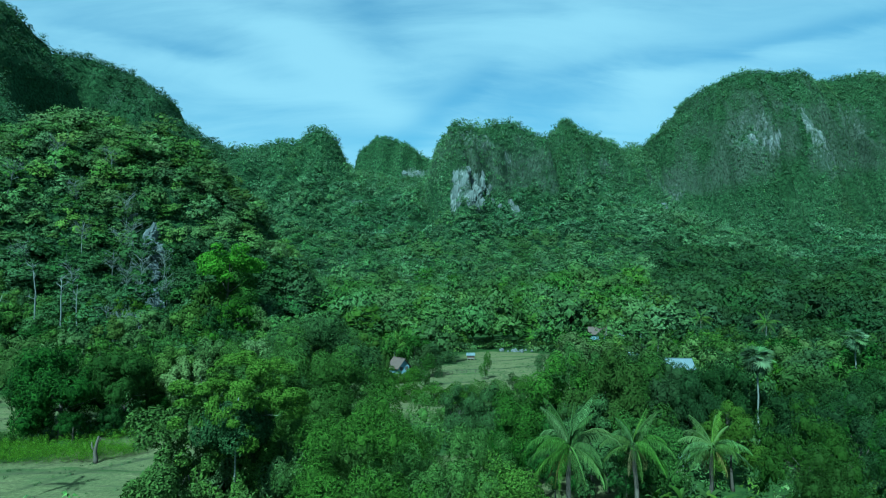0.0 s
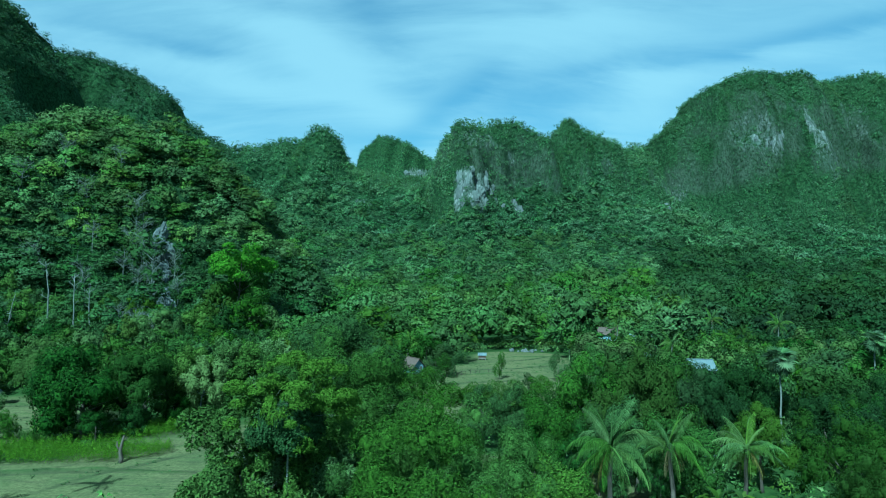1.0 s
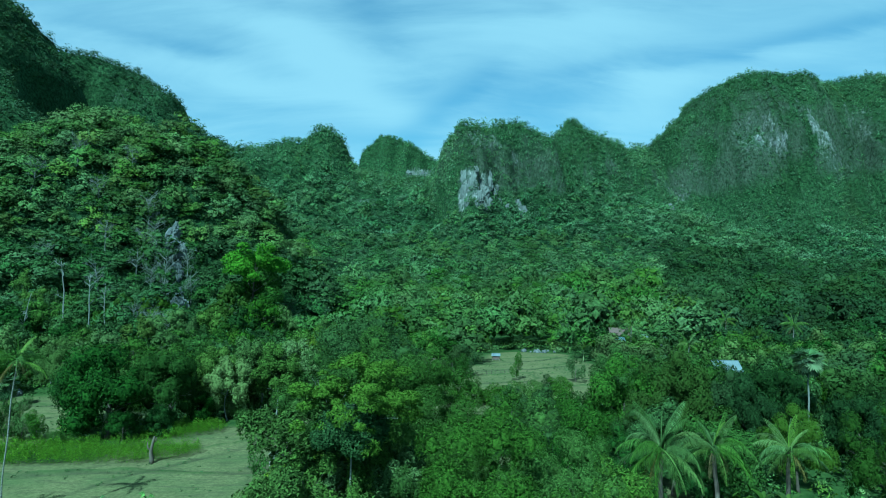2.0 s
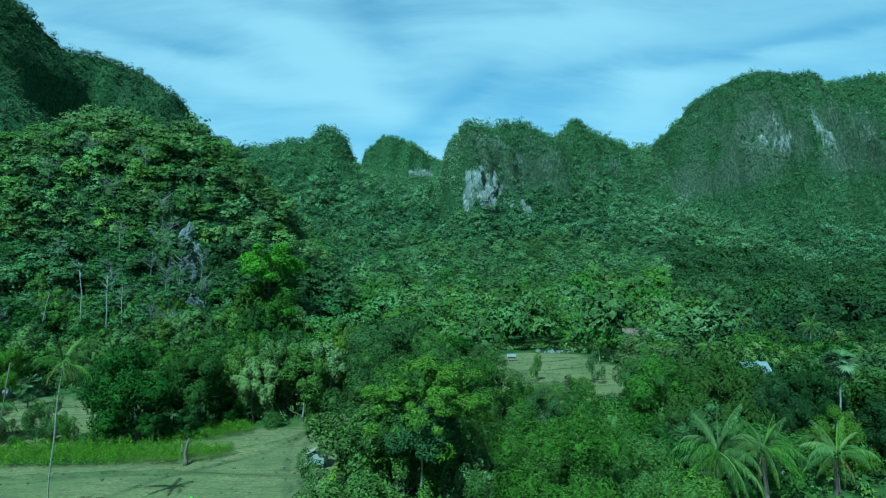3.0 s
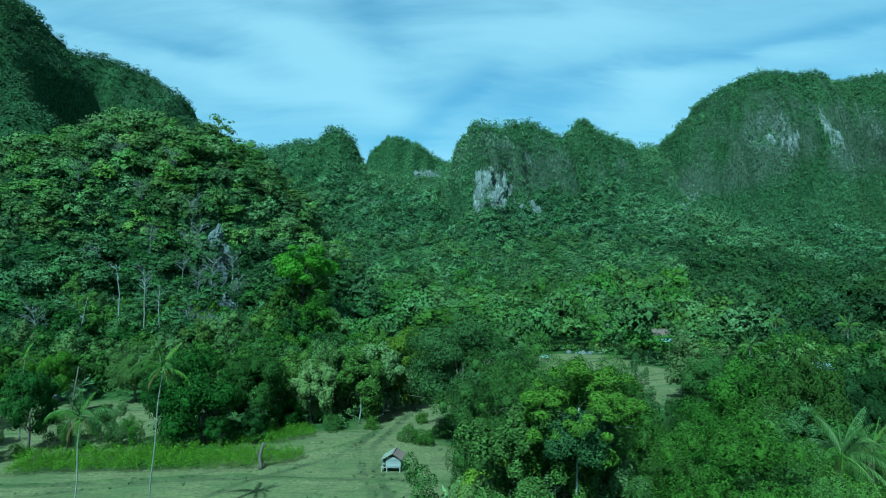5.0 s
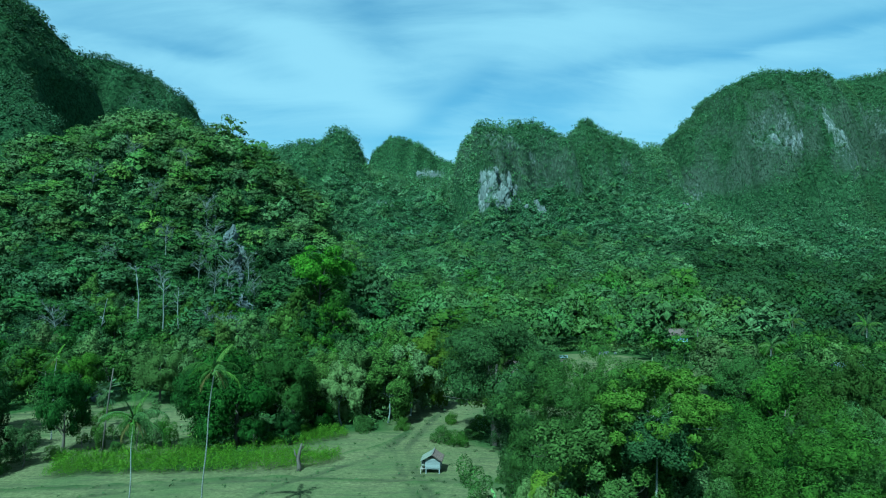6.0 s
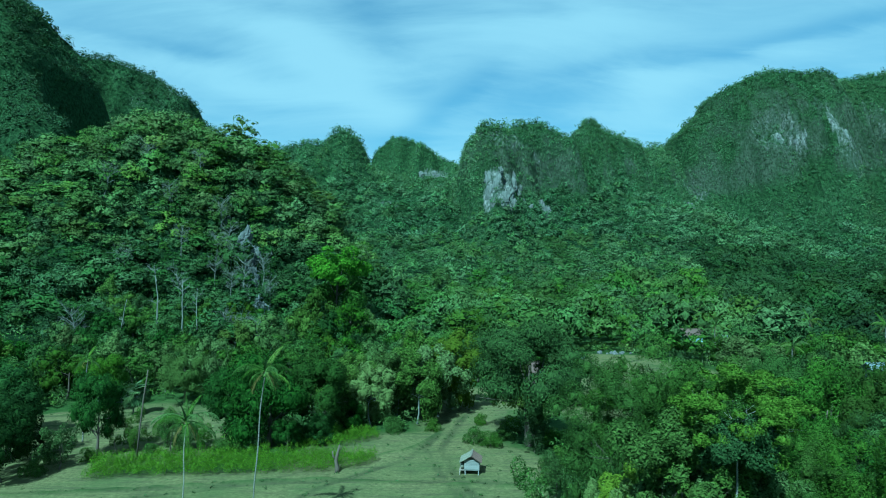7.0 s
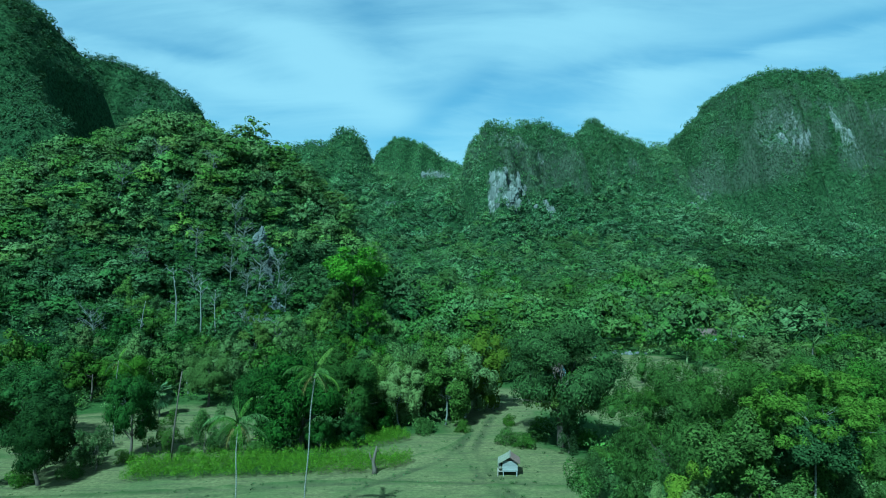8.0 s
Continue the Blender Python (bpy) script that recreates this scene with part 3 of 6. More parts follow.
def leaf_mesh(name, V, S, material, species=None):
    me = bpy.data.meshes.new(name)
    n = len(V)
    me.vertices.add(n)
    me.vertices.foreach_set("co", np.ascontiguousarray(V, dtype=np.float32).ravel())
    me.loops.add(n)
    me.loops.foreach_set("vertex_index", np.arange(n, dtype=np.int32))
    me.polygons.add(n // 3)
    me.polygons.foreach_set("loop_start", np.arange(0, n, 3, dtype=np.int32))
    me.update(calc_edges=True)
    me.shade_smooth()
    me.normals_split_custom_set_from_vertices(S.astype(np.float32))
    if species is not None:
        me.attributes.new("species", "FLOAT", "POINT").data.foreach_set("value", species.astype(np.float32))
    me.materials.append(material)
    return me


def lobed_crown(rng, lobes, leaves, leaf, aspect, rx, rz, spread=0.62, lobe=0.45, jitter=0.35, under=-0.35, droop=0.0, inner=0.12, low=0.3, soft=0.6, body=0.0):
    """Leaves over the outsides of a number of rounded lobes that make up one crown, about the origin, rx wide and rz high."""
    d = rng.normal(size=(lobes, 3))
    d[:, 2] = np.abs(d[:, 2]) * 1.15 - low
    d /= np.linalg.norm(d, axis=1, keepdims=True)
    cen = d * spread * rng.uniform(0.55, 1.15, (lobes, 1))
    rad = lobe * rng.uniform(0.55, 1.25, lobes)
    C, N = [], []
    need = leaves
    while need > 0:
        k = rng.choice(lobes, size=need * 3, p=rad ** 2 / (rad ** 2).sum())
        n = rng.normal(size=(need * 3, 3))
        n /= np.linalg.norm(n, axis=1, keepdims=True)
        p = cen[k] + n * (rad[k] * np.where(rng.random(need * 3) < inner, rng.uniform(0.4, 0.9, need * 3), rng.uniform(0.85, 1.12, need * 3)))[:, None]
        deep = np.zeros(len(p), bool)
        for c_, r_ in zip(cen, rad):
            deep |= ((p - c_) ** 2).sum(1) < (r_ * 0.80) ** 2
        keep = (n[:, 2] > under) & (~deep | (rng.random(need * 3) < inner))
        p, n = p[keep][:need], n[keep][:need]
        C.append(p)
        N.append(n)
        need -= len(p)
    C, N = np.concatenate(C), np.concatenate(N)
    S = np.array([rx, rx, rz])
    N = 0.8 * N + 0.35 * C
    N = N / S
    N /= np.linalg.norm(N, axis=1, keepdims=True)
    N[:, 2] += 0.15
    N /= np.linalg.norm(N, axis=1, keepdims=True)
    V, Q = leaf_tris(rng, C * S, N, leaf, leaf * aspect, jitter, droop=droop, soft=soft)
    if body:
        V2, Q2 = lobe_bodies(rng, cen, rad, S, body)
        V, Q = np.concatenate([V, V2]), np.concatenate([Q, Q2])
    return V, Q


OCTA = np.array([(1, 0, 0), (-1, 0, 0), (0, 1, 0), (0, -1, 0), (0, 0, 1), (0, 0, -1)], float)
OCTA_TRIS = np.array([(0, 2, 4), (2, 1, 4), (1, 3, 4), (3, 0, 4), (2, 0, 5), (1, 2, 5), (3, 1, 5), (0, 3, 5)])


def tufted_crown(rng, tufts, leaves, leaf, aspect=0.55, flat=0.6, size=(0.24, 0.44), core=0.6, jitter=0.5, soft=0.74, high=1.0):
    """A forest crown about the origin, about 1 in radius: layered, flattened tufts of leaf sprays, each round a closed inner mass."""
    k = np.arange(tufts)
    z = 0.95 - 1.08 * (k + rng.uniform(0.1, 0.9, tufts)) / tufts
    a = k * 2.399 + rng.uniform(-0.5, 0.5, tufts)
    out = np.sqrt(np.clip(1 - z * z, 0.02, 1))
    cen = np.stack([np.cos(a) * out, np.sin(a) * out, z], -1) * rng.uniform(0.5, 0.86, (tufts, 1))
    rad = rng.uniform(*size, tufts)
    which = rng.choice(tufts, size=leaves, p=rad ** 2 / (rad ** 2).sum())
    n = rng.normal(size=(leaves, 3))
    n /= np.linalg.norm(n, axis=1, keepdims=True)
    n[:, 2] = np.where(n[:, 2] < -0.3, -n[:, 2], n[:, 2])
    shape = np.array([1, 1, flat])
    C = cen[which] + n * shape * (rad[which] * rng.uniform(0.8, 1.15, leaves))[:, None]
    N = 0.55 * n / shape + 1.1 * C + np.array([0, 0, 0.3])
    N /= np.linalg.norm(N, axis=1, keepdims=True)
    C[:, 2] *= high
    V, S = leaf_tris(rng, C, N, leaf, leaf * aspect, jitter, soft=soft)
    if tufts > 7:
        q = OCTA[None] * rng.uniform(0.55, 0.95, (tufts, 6, 1)) * rad[:, None, None] * np.array([1, 1, flat]) * core
        turn = rng.uniform(0, 6.28, (tufts, 1))
        q = np.stack([q[..., 0] * np.cos(turn) - q[..., 1] * np.sin(turn), q[..., 0] * np.sin(turn) + q[..., 1] * np.cos(turn), q[..., 2]], -1)
        n2 = 0.5 * q / rad[:, None, None] + 1.1 * cen[:, None] + np.array([0, 0, 0.3])
        q = (q + cen[:, None]) * np.array([1, 1, high])
        q, n2 = q[:, OCTA_TRIS].reshape(-1, 3), n2[:, OCTA_TRIS].reshape(-1, 3)
    else:
        q = OCTA * core * rng.uniform(0.7, 1.1, (6, 1)) * np.array([1, 1, 0.8 * high]) - np.array([0, 0, 0.12])
        q, n2 = q[OCTA_TRIS].reshape(-1, 3), OCTA[OCTA_TRIS].reshape(-1, 3)
    n2 = n2 / np.linalg.norm(n2, axis=1, keepdims=True)
    return np.concatenate([V, q]), np.concatenate([S, n2])


def slope_at(X, Y, e=2.5):
    return (land_height(X + e, Y) - land_height(X - e, Y)) / (2 * e), (land_height(X, Y + e) - land_height(X, Y - e)) / (2 * e)


def scatter(rng, x0, x1, y0, y1, step):
    X, Y = np.meshgrid(np.arange(x0, x1, step), np.arange(y0, y1, step))
    X, Y = X.ravel(), Y.ravel()
    return X + rng.uniform(-0.48, 0.48, len(X)) * step, Y + rng.uniform(-0.48, 0.48, len(Y)) * step


def plant(rng, X, Y, R, tall, templates, lay=0.0):
    """Crown templates set at many places: returns all corners and normals, and for each corner its tree's own number between 0 and 1."""
    Z = land_height(X, Y)
    gx_, gy_ = slope_at(X, Y, 6.0)
    up = np.stack([-gx_, -gy_, np.ones(len(X))], -1)
    up /= np.linalg.norm(up, axis=1, keepdims=True)
    which = rng.integers(0, len(templates), len(X))
    ang = rng.uniform(0, 2 * math.pi, len(X))
    spec = np.clip(0.5 + 0.45 * fractal(X, Y, 40, 2, 55) + rng.normal(size=len(X)) * 0.22, 0, 0.999)
    out, nor, sp = [], [], []
    for k, (T, S) in enumerate(templates):
        i = np.nonzero(which == k)[0]
        if not len(i):
            continue
        c, s = np.cos(ang[i])[:, None], np.sin(ang[i])[:, None]
        r = R[i][:, None]
        hz = rng.uniform(0.8, 1.3, len(i))[:, None]
        px = (T[None, :, 0] * c - T[None, :, 1] * s) * r + X[i][:, None]
        py = (T[None, :, 0] * s + T[None, :, 1] * c) * r + Y[i][:, None]
        pz = T[None, :, 2] * r * hz + (Z[i] + tall[i])[:, None]
        out.append(np.stack([px, py, pz], -1).reshape(-1, 3))
        nx, ny = S[None, :, 0] * c - S[None, :, 1] * s, S[None, :, 0] * s + S[None, :, 1] * c
        nn = np.stack([nx, ny, np.broadcast_to(S[None, :, 2], nx.shape)], -1) * (1 - lay) + up[i][:, None, :] * lay
        nor.append((nn / np.linalg.norm(nn, axis=2, keepdims=True)).reshape(-1, 3))
        sp.append(np.repeat(spec[i], len(T)))
    return np.concatenate(out), np.concatenate(nor), np.concatenate(sp)


def in_view(X, Y):
    """The wedge of land before the valley's mouth."""
    return (np.abs(X + 16) < 30 + 0.80 * np.maximum(Y, 0))


def forest_zone(name, label, rng, box, step, leaves, radius, material, rule, templates=10, leaf=0.34, shrink=True, tufts=(9, 15), core=0.6, flat=0.6, high=1.0, rise=(0.5, 1.1), lay=0.3, cliffs=0.1, jitter=0.5):
    """Crowns over a box of land where the rule lets them grow. cliffs: the share of them that holds on to a half-bare face."""
    temps = [tufted_crown(rng, int(rng.integers(*tufts)), leaves, leaf, flat=flat, core=core, high=high, jitter=jitter, size=(0.24, 0.44) if tufts[0] > 7 else (0.4, 0.65)) for _ in range(templates)]
    X, Y = scatter(rng, *box, step)
    keep = in_view(X, Y)
    X, Y = X[keep], Y[keep]
    sx, sy = slope_at(X, Y)
    keep = rule(X, Y, sx, sy, rng)
    X, Y, sx, sy = X[keep], Y[keep], sx[keep], sy[keep]
    Z = land_height(X, Y)
    bare = bare_mask(X, Y, Z)
    keep = (bare < rng.uniform(0.15, 0.9, len(X))) & (cliff_mask(X, Y, Z, np.hypot(sx, sy)) * (1 - cliffs) < rng.uniform(0.1, 0.8, len(X)))
    X, Y, sx, sy = X[keep], Y[keep], sx[keep], sy[keep]
    nz = 1 / np.sqrt(1 + sx * sx + sy * sy)
    grow = 0.78 + 0.22 * np.clip((nz - 0.25) / 0.4, 0, 1) if shrink else 1.0
    R = radius * np.exp(np.clip(rng.normal(size=len(X)), -2, 2) * (0.32 if shrink else 0.38)) * grow
    tall = R * rng.uniform(*rise, len(X)) * np.clip(nz * 1.3, 0.35, 1)
    V, S, sp = plant(rng, X, Y, R, tall, temps, lay)
    return tagged(new(name, leaf_mesh(name, V, S, material, sp)), label, "forest", kind="stuff")


def facing(X, Y, sx, sy, rng):
    """Slopes towards the valley and the crests; steep ground carries more crowns for its area in plan."""
    steep = np.sqrt(1 + sx * sx + sy * sy)
    seen = sy > -0.35
    return seen & (rng.random(len(X)) < 0.37 * np.minimum(steep, 3.2))


def shaded_wood(X, Y):
    """Where shade enters the leaf colour: under the eastern massif and western tower."""
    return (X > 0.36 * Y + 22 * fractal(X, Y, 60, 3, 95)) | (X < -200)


def gentle(X, Y, sx, sy):
    """The upper valley slope, below the cliffs."""
    return (np.hypot(sx, sy) < 1.15) & (Y < 620) & (X > -170) & (land_height(X, Y) < 128)


def hill_wood(X, Y, sx, sy):
    """The near hill, but for a strip of crag."""
    return (sy > -0.3) & (land_height(X, Y) > 3) & ~((np.abs(X + 82 - (Y - 167) * -0.50) < 2.6) & (Y > 150) & (Y < 178))


# height below which the leaf colour takes on the slope's shade
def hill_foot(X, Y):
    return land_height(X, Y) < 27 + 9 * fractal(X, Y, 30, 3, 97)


def thick(sx, sy, most):
    """Steep ground carries more crowns for its area in plan."""
    return np.minimum(np.sqrt(1 + sx * sx + sy * sy), most)


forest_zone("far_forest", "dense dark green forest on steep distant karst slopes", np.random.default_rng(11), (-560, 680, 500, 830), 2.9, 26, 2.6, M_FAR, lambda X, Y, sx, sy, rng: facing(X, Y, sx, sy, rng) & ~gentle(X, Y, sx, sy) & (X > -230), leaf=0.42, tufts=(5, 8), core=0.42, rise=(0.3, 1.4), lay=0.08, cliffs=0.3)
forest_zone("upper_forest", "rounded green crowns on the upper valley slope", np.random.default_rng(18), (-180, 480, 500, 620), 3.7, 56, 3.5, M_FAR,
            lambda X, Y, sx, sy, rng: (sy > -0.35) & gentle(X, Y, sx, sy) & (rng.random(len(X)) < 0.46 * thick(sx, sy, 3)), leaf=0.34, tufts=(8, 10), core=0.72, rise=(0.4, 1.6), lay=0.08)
forest_zone("tower_forest", "rounded crowns on the western tower, shade put into their leaf colour", np.random.default_rng(19), (-560, -230, 420, 830), 3.5, 34, 3.2, M_TOWER, lambda X, Y, sx, sy, rng: facing(X, Y, sx, sy, rng) & (land_height(X, Y) > 60), leaf=0.38, tufts=(5, 8), core=0.42, rise=(0.4, 1.6), lay=0.05, cliffs=0.12)
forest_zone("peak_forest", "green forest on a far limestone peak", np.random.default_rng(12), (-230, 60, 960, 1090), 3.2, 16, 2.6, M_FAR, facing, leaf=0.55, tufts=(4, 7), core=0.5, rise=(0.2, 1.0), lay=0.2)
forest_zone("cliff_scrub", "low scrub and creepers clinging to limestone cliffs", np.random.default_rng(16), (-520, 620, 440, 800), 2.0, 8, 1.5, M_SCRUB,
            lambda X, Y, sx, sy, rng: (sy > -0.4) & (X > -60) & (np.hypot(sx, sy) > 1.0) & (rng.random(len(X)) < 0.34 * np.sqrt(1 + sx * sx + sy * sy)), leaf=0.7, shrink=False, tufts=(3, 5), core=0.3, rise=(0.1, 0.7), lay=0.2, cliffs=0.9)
for name, label, seed, material, dark in (("slope_forest", "dense green forest on the rising valley slope", 13, M_SLOPE, False), ("dark_slope_forest", "blue-green forest under the steep massifs, darkened in colour as shade", 23, M_EAST, True)):
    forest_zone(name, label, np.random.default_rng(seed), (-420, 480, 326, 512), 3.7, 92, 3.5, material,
                lambda X, Y, sx, sy, rng: (sy > -0.35) & (shaded_wood(X, Y) == dark) & (X > -160) & (rng.random(len(X)) < 0.40 * thick(sx, sy, 3)), leaf=0.25, tufts=(8, 12), core=0.72, rise=(0.4, 1.4), lay=0.1)
for name, label, seed, material, dark in (("valley_forest", "mixed green trees covering the valley floor", 14, M_FOREST, False), ("east_valley_forest", "dense trees on the valley's eastern floor, shade put into their green", 24, M_EAST, True)):
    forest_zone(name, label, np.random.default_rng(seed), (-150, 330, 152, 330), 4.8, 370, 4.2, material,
                lambda X, Y, sx, sy, rng: (sy > -0.35) & (shaded_wood(X, Y) == dark) & ((X > -45) | ((Y > 235) & (X > -110))) & (field_mask(X, Y - 3) + field_mask(X, Y + 2) < 0.1) & (np.hypot(X - 52, Y - 178) > 8) & ~((X > 0.235 * Y) & (X < 0.285 * Y) & (Y < 186)) & (rng.random(len(X)) < 0.60),
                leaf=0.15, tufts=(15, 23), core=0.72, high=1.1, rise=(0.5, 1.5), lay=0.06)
for name, label, seed, material, low in (("hill_forest", "sunlit yellow-green trees and creepers on the near hill", 15, M_HILL, False), ("hill_foot_forest", "green trees on the near hill's steep foot, darkened in colour as shade", 25, M_FOOT, True)):
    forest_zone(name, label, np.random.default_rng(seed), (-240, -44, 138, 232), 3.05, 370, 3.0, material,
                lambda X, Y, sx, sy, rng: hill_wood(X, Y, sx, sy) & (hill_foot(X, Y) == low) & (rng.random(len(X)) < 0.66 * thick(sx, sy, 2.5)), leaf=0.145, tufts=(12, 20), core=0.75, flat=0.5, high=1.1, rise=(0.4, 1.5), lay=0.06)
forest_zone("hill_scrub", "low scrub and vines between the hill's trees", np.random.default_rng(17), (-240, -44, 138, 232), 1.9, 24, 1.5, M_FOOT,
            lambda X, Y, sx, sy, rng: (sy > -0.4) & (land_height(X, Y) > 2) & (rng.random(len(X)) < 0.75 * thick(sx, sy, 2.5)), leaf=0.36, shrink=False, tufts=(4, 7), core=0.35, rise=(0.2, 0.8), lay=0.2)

# ---- building blocks for things ----
def part(name, data, parent, label=""):
    ob = new(name, data)
    ob.parent = parent
    if label:
        ob["label"] = label
    return ob


def thing(name, label, category, group="", m=None):
    ob = new(name)
    ob.empty_display_size = 0.5
    tagged(ob, label, category, group)
    if m is not None:
        ob.matrix_basis = m
    return ob


def bm_mesh(name, bm, material, smooth=False):
    me = bpy.data.meshes.new(name)
    bm.normal_update()
    bm.to_mesh(me)
    bm.free()
    me.materials.append(material)
    if smooth:
        me.shade_smooth()
    return me


def tube(bm, pts, radii, sides=7):
    """A tapered, closed tube along points."""
    rings = []
    for i, p in enumerate(pts):
        p = Vector(p)
        d = (Vector(pts[min(i + 1, len(pts) - 1)]) - Vector(pts[max(i - 1, 0)])).normalized()
        a = d.orthogonal().normalized() if abs(d.z) < 0.95 else Vector((1, 0, 0))
        b = d.cross(a).normalized()
        a = b.cross(d)
        rings.append([bm.verts.new(p + (a * math.cos(2 * math.pi * k / sides) + b * math.sin(2 * math.pi * k / sides)) * radii[i]) for k in range(sides)])
    for r0, r1 in zip(rings, rings[1:]):
        for k in range(sides):
            bm.faces.new((r0[k], r0[(k + 1) % sides], r1[(k + 1) % sides], r1[k]))
    bm.faces.new(rings[-1])
    bm.faces.new(rings[0][::-1])


def box(bm, x0, x1, y0, y1, z0, z1, m=None, bevel=0.0):
    vs = [bm.verts.new((x, y, z)) for x in (x0, x1) for y in (y0, y1) for z in (z0, z1)]
    if m is not None:
        for v in vs:
            v.co = m @ v.co
    faces = [bm.faces.new([vs[i] for i in f]) for f in ((0, 1, 3, 2), (4, 6, 7, 5), (0, 4, 5, 1), (2, 3, 7, 6), (0, 2, 6, 4), (1, 5, 7, 3))]
    if bevel:
        bmesh.ops.bevel(bm, geom=list({e for f in faces for e in f.edges}), offset=bevel, segments=1, affect="EDGES")


def bent(rng, p0, p1, n, sway):
    """Points from p0 to p1 with a gentle irregular bend."""
    p0, p1 = Vector(p0), Vector(p1)
    side = Vector((rng.normal(), rng.normal(), 0)) * sway
    return [p0.lerp(p1, i / n) + side * math.sin(math.pi * i / n) + Vector((rng.normal(), rng.normal(), 0)) * sway * 0.15 * (0 < i < n) for i in range(n + 1)]


def trunk_mesh(rng, height, fork, spread, r0, material, limbs=6, sway=0.3, sides=7):
    bm = bmesh.new()
    top = Vector((rng.normal() * 0.2, rng.normal() * 0.2, height))
    stem = bent(rng, (0, 0, -0.4), top, 6, sway)
    radii = [r0 * (1.35 if i == 0 else 1 - 0.13 * i) for i in range(7)]
    tube(bm, stem, radii, sides)
    for k in range(limbs):
        a = 2 * math.pi * (k + rng.uniform(-0.3, 0.3)) / limbs
        z = fork + (height - fork) * rng.uniform(0.0, 0.6)
        u = (z + 0.4) / (height + 0.4) * 6
        i = min(int(u), 5)
        start = stem[i].lerp(stem[i + 1], u - i)
        reach = spread * rng.uniform(0.6, 1.0)
        end = Vector((math.cos(a) * reach, math.sin(a) * reach, z + (height - fork) * rng.uniform(0.25, 0.6)))
        rl = radii[i] * 0.5
        limb = bent(rng, start, end, 4, sway * 0.7)
        tube(bm, limb, [rl, rl * 0.8, rl * 0.6, rl * 0.4, rl * 0.2], 5)
        for j in range(2):
            tip = end + Vector((rng.normal(), rng.normal(), abs(rng.normal()))) * spread * 0.3
            tube(bm, bent(rng, limb[2 + j], tip, 2, sway * 0.3), [rl * 0.35, rl * 0.25, rl * 0.1], 4)
    return bm_mesh("trunk", bm, material, True)


def make_tree(name, label, seed, height, rx, rz, leaves, leaf, aspect, material, bark=M_BARK, lobes=14, lobe=0.42, jitter=0.4, droop=0.0, inner=0.15, under=-0.5, r0=0.22, fork=0.35, limbs=6,
              second=None, spread=0.62, body=0.0, soft=0.36):
    """A tree: trunk with limbs, and a crown of single leaves or sprays in lobes. second: a lower crown in its own
    green, as (material, height, rx, rz, leaves, leaf).
    """
    rng = np.random.default_rng(seed)
    root = thing(name, label, "tree", "trees of the valley")
    part("trunk", trunk_mesh(rng, height - rz * 1.0, height * fork, rx * 0.58, r0, bark, limbs), root)
    V, S = lobed_crown(rng, lobes, leaves, leaf, aspect, rx, rz, lobe=lobe, jitter=jitter, droop=droop, inner=inner, under=under, spread=spread, low=0.75, body=body, soft=soft)
    V[:, 2] += height - rz
    V[:, 2] = np.where(V[:, 2] < height - rz, V[:, 2] - 0.35 * (height - rz - V[:, 2]), V[:, 2])
    part("crown", leaf_mesh("crown", V, S, material), root)
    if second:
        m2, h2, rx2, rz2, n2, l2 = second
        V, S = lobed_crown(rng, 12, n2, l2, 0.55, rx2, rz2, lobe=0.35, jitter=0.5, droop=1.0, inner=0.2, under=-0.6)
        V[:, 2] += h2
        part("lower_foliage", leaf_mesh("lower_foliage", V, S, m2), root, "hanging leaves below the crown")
    return root


placed = {}


def put(proto, x, y, height=None, wide=1.0, turn=0.0, label=""):
    """Sets the first, or a further copy, of a made thing on the ground at x, y, scaled to a height."""
    h0 = proto["tall"]
    k = 1.0 if height is None else height / h0
    m = Matrix.LocRotScale((x, y, gz_at(x, y)), Euler((0, 0, turn)), (k * wide, k * wide, k))
    if placed.get(proto.name, 0) == 0:
        proto.matrix_basis = m
        ob = proto
        placed[proto.name + " base"] = 1
    else:
        ob = copy_thing(proto, Matrix.Identity(4))
        ob.matrix_basis = m
    placed[proto.name] = 1
    if label:
        ob["label"] = label
    return ob


def kinds(makers):
    for ob, tall in makers:
        ob["tall"] = tall
    return [ob for ob, tall in makers]


# ---- trees ----
L_MANGO = "broad dark green fruit tree with a dense rounded crown"
L_BROAD = "leafy green broadleaf tree with a lobed crown"
L_TEAK = "slim tree with large pale green leaves"
L_FINE = "bushy bright green tree with fine feathery foliage"
MANGO = kinds([(make_tree("mango_tree", L_MANGO, s, 13, 6.2, 5.9, 11000, 0.36, 0.5, M_MANGO, lobes=40, lobe=0.25, r0=0.4, fork=0.2, limbs=7, under=-0.6, spread=0.8, body=0.6, soft=0.5), 13) for s in (1, 2)])
RAIN = kinds([(make_tree("spreading_tree", "wide spreading shade tree with dense dark green foliage", 30, 16.4, 8.0, 6.3, 26000, 0.30, 0.5, M_BROAD, body=0.6, soft=0.5, lobes=46, lobe=0.23, r0=0.5, fork=0.25, limbs=9, under=-0.6, spread=0.8,
                         second=(M_TEAK, 5.2, 4.6, 2.4, 3000, 0.34)), 16.4)])
BROAD = kinds([(make_tree("broadleaf_tree", L_BROAD, s, 12, 4.8, 5.2, 12000, 0.29, 0.5, M_BROAD, lobes=34, lobe=0.25, r0=0.26, under=-0.45, spread=0.8, body=0.52, soft=0.55), 12) for s in (3, 4, 5)])
TEAK = kinds([(make_tree("teak_tree", L_TEAK, s, 11, 4.3, 5.1, 8500, 0.33, 0.6, M_TEAK, M_GREYWOOD, lobes=40, lobe=0.22, jitter=0.6, droop=0.3, r0=0.15, limbs=9, under=-0.7, spread=0.8, body=0.62, soft=0.5), 11) for s in (6, 7)])
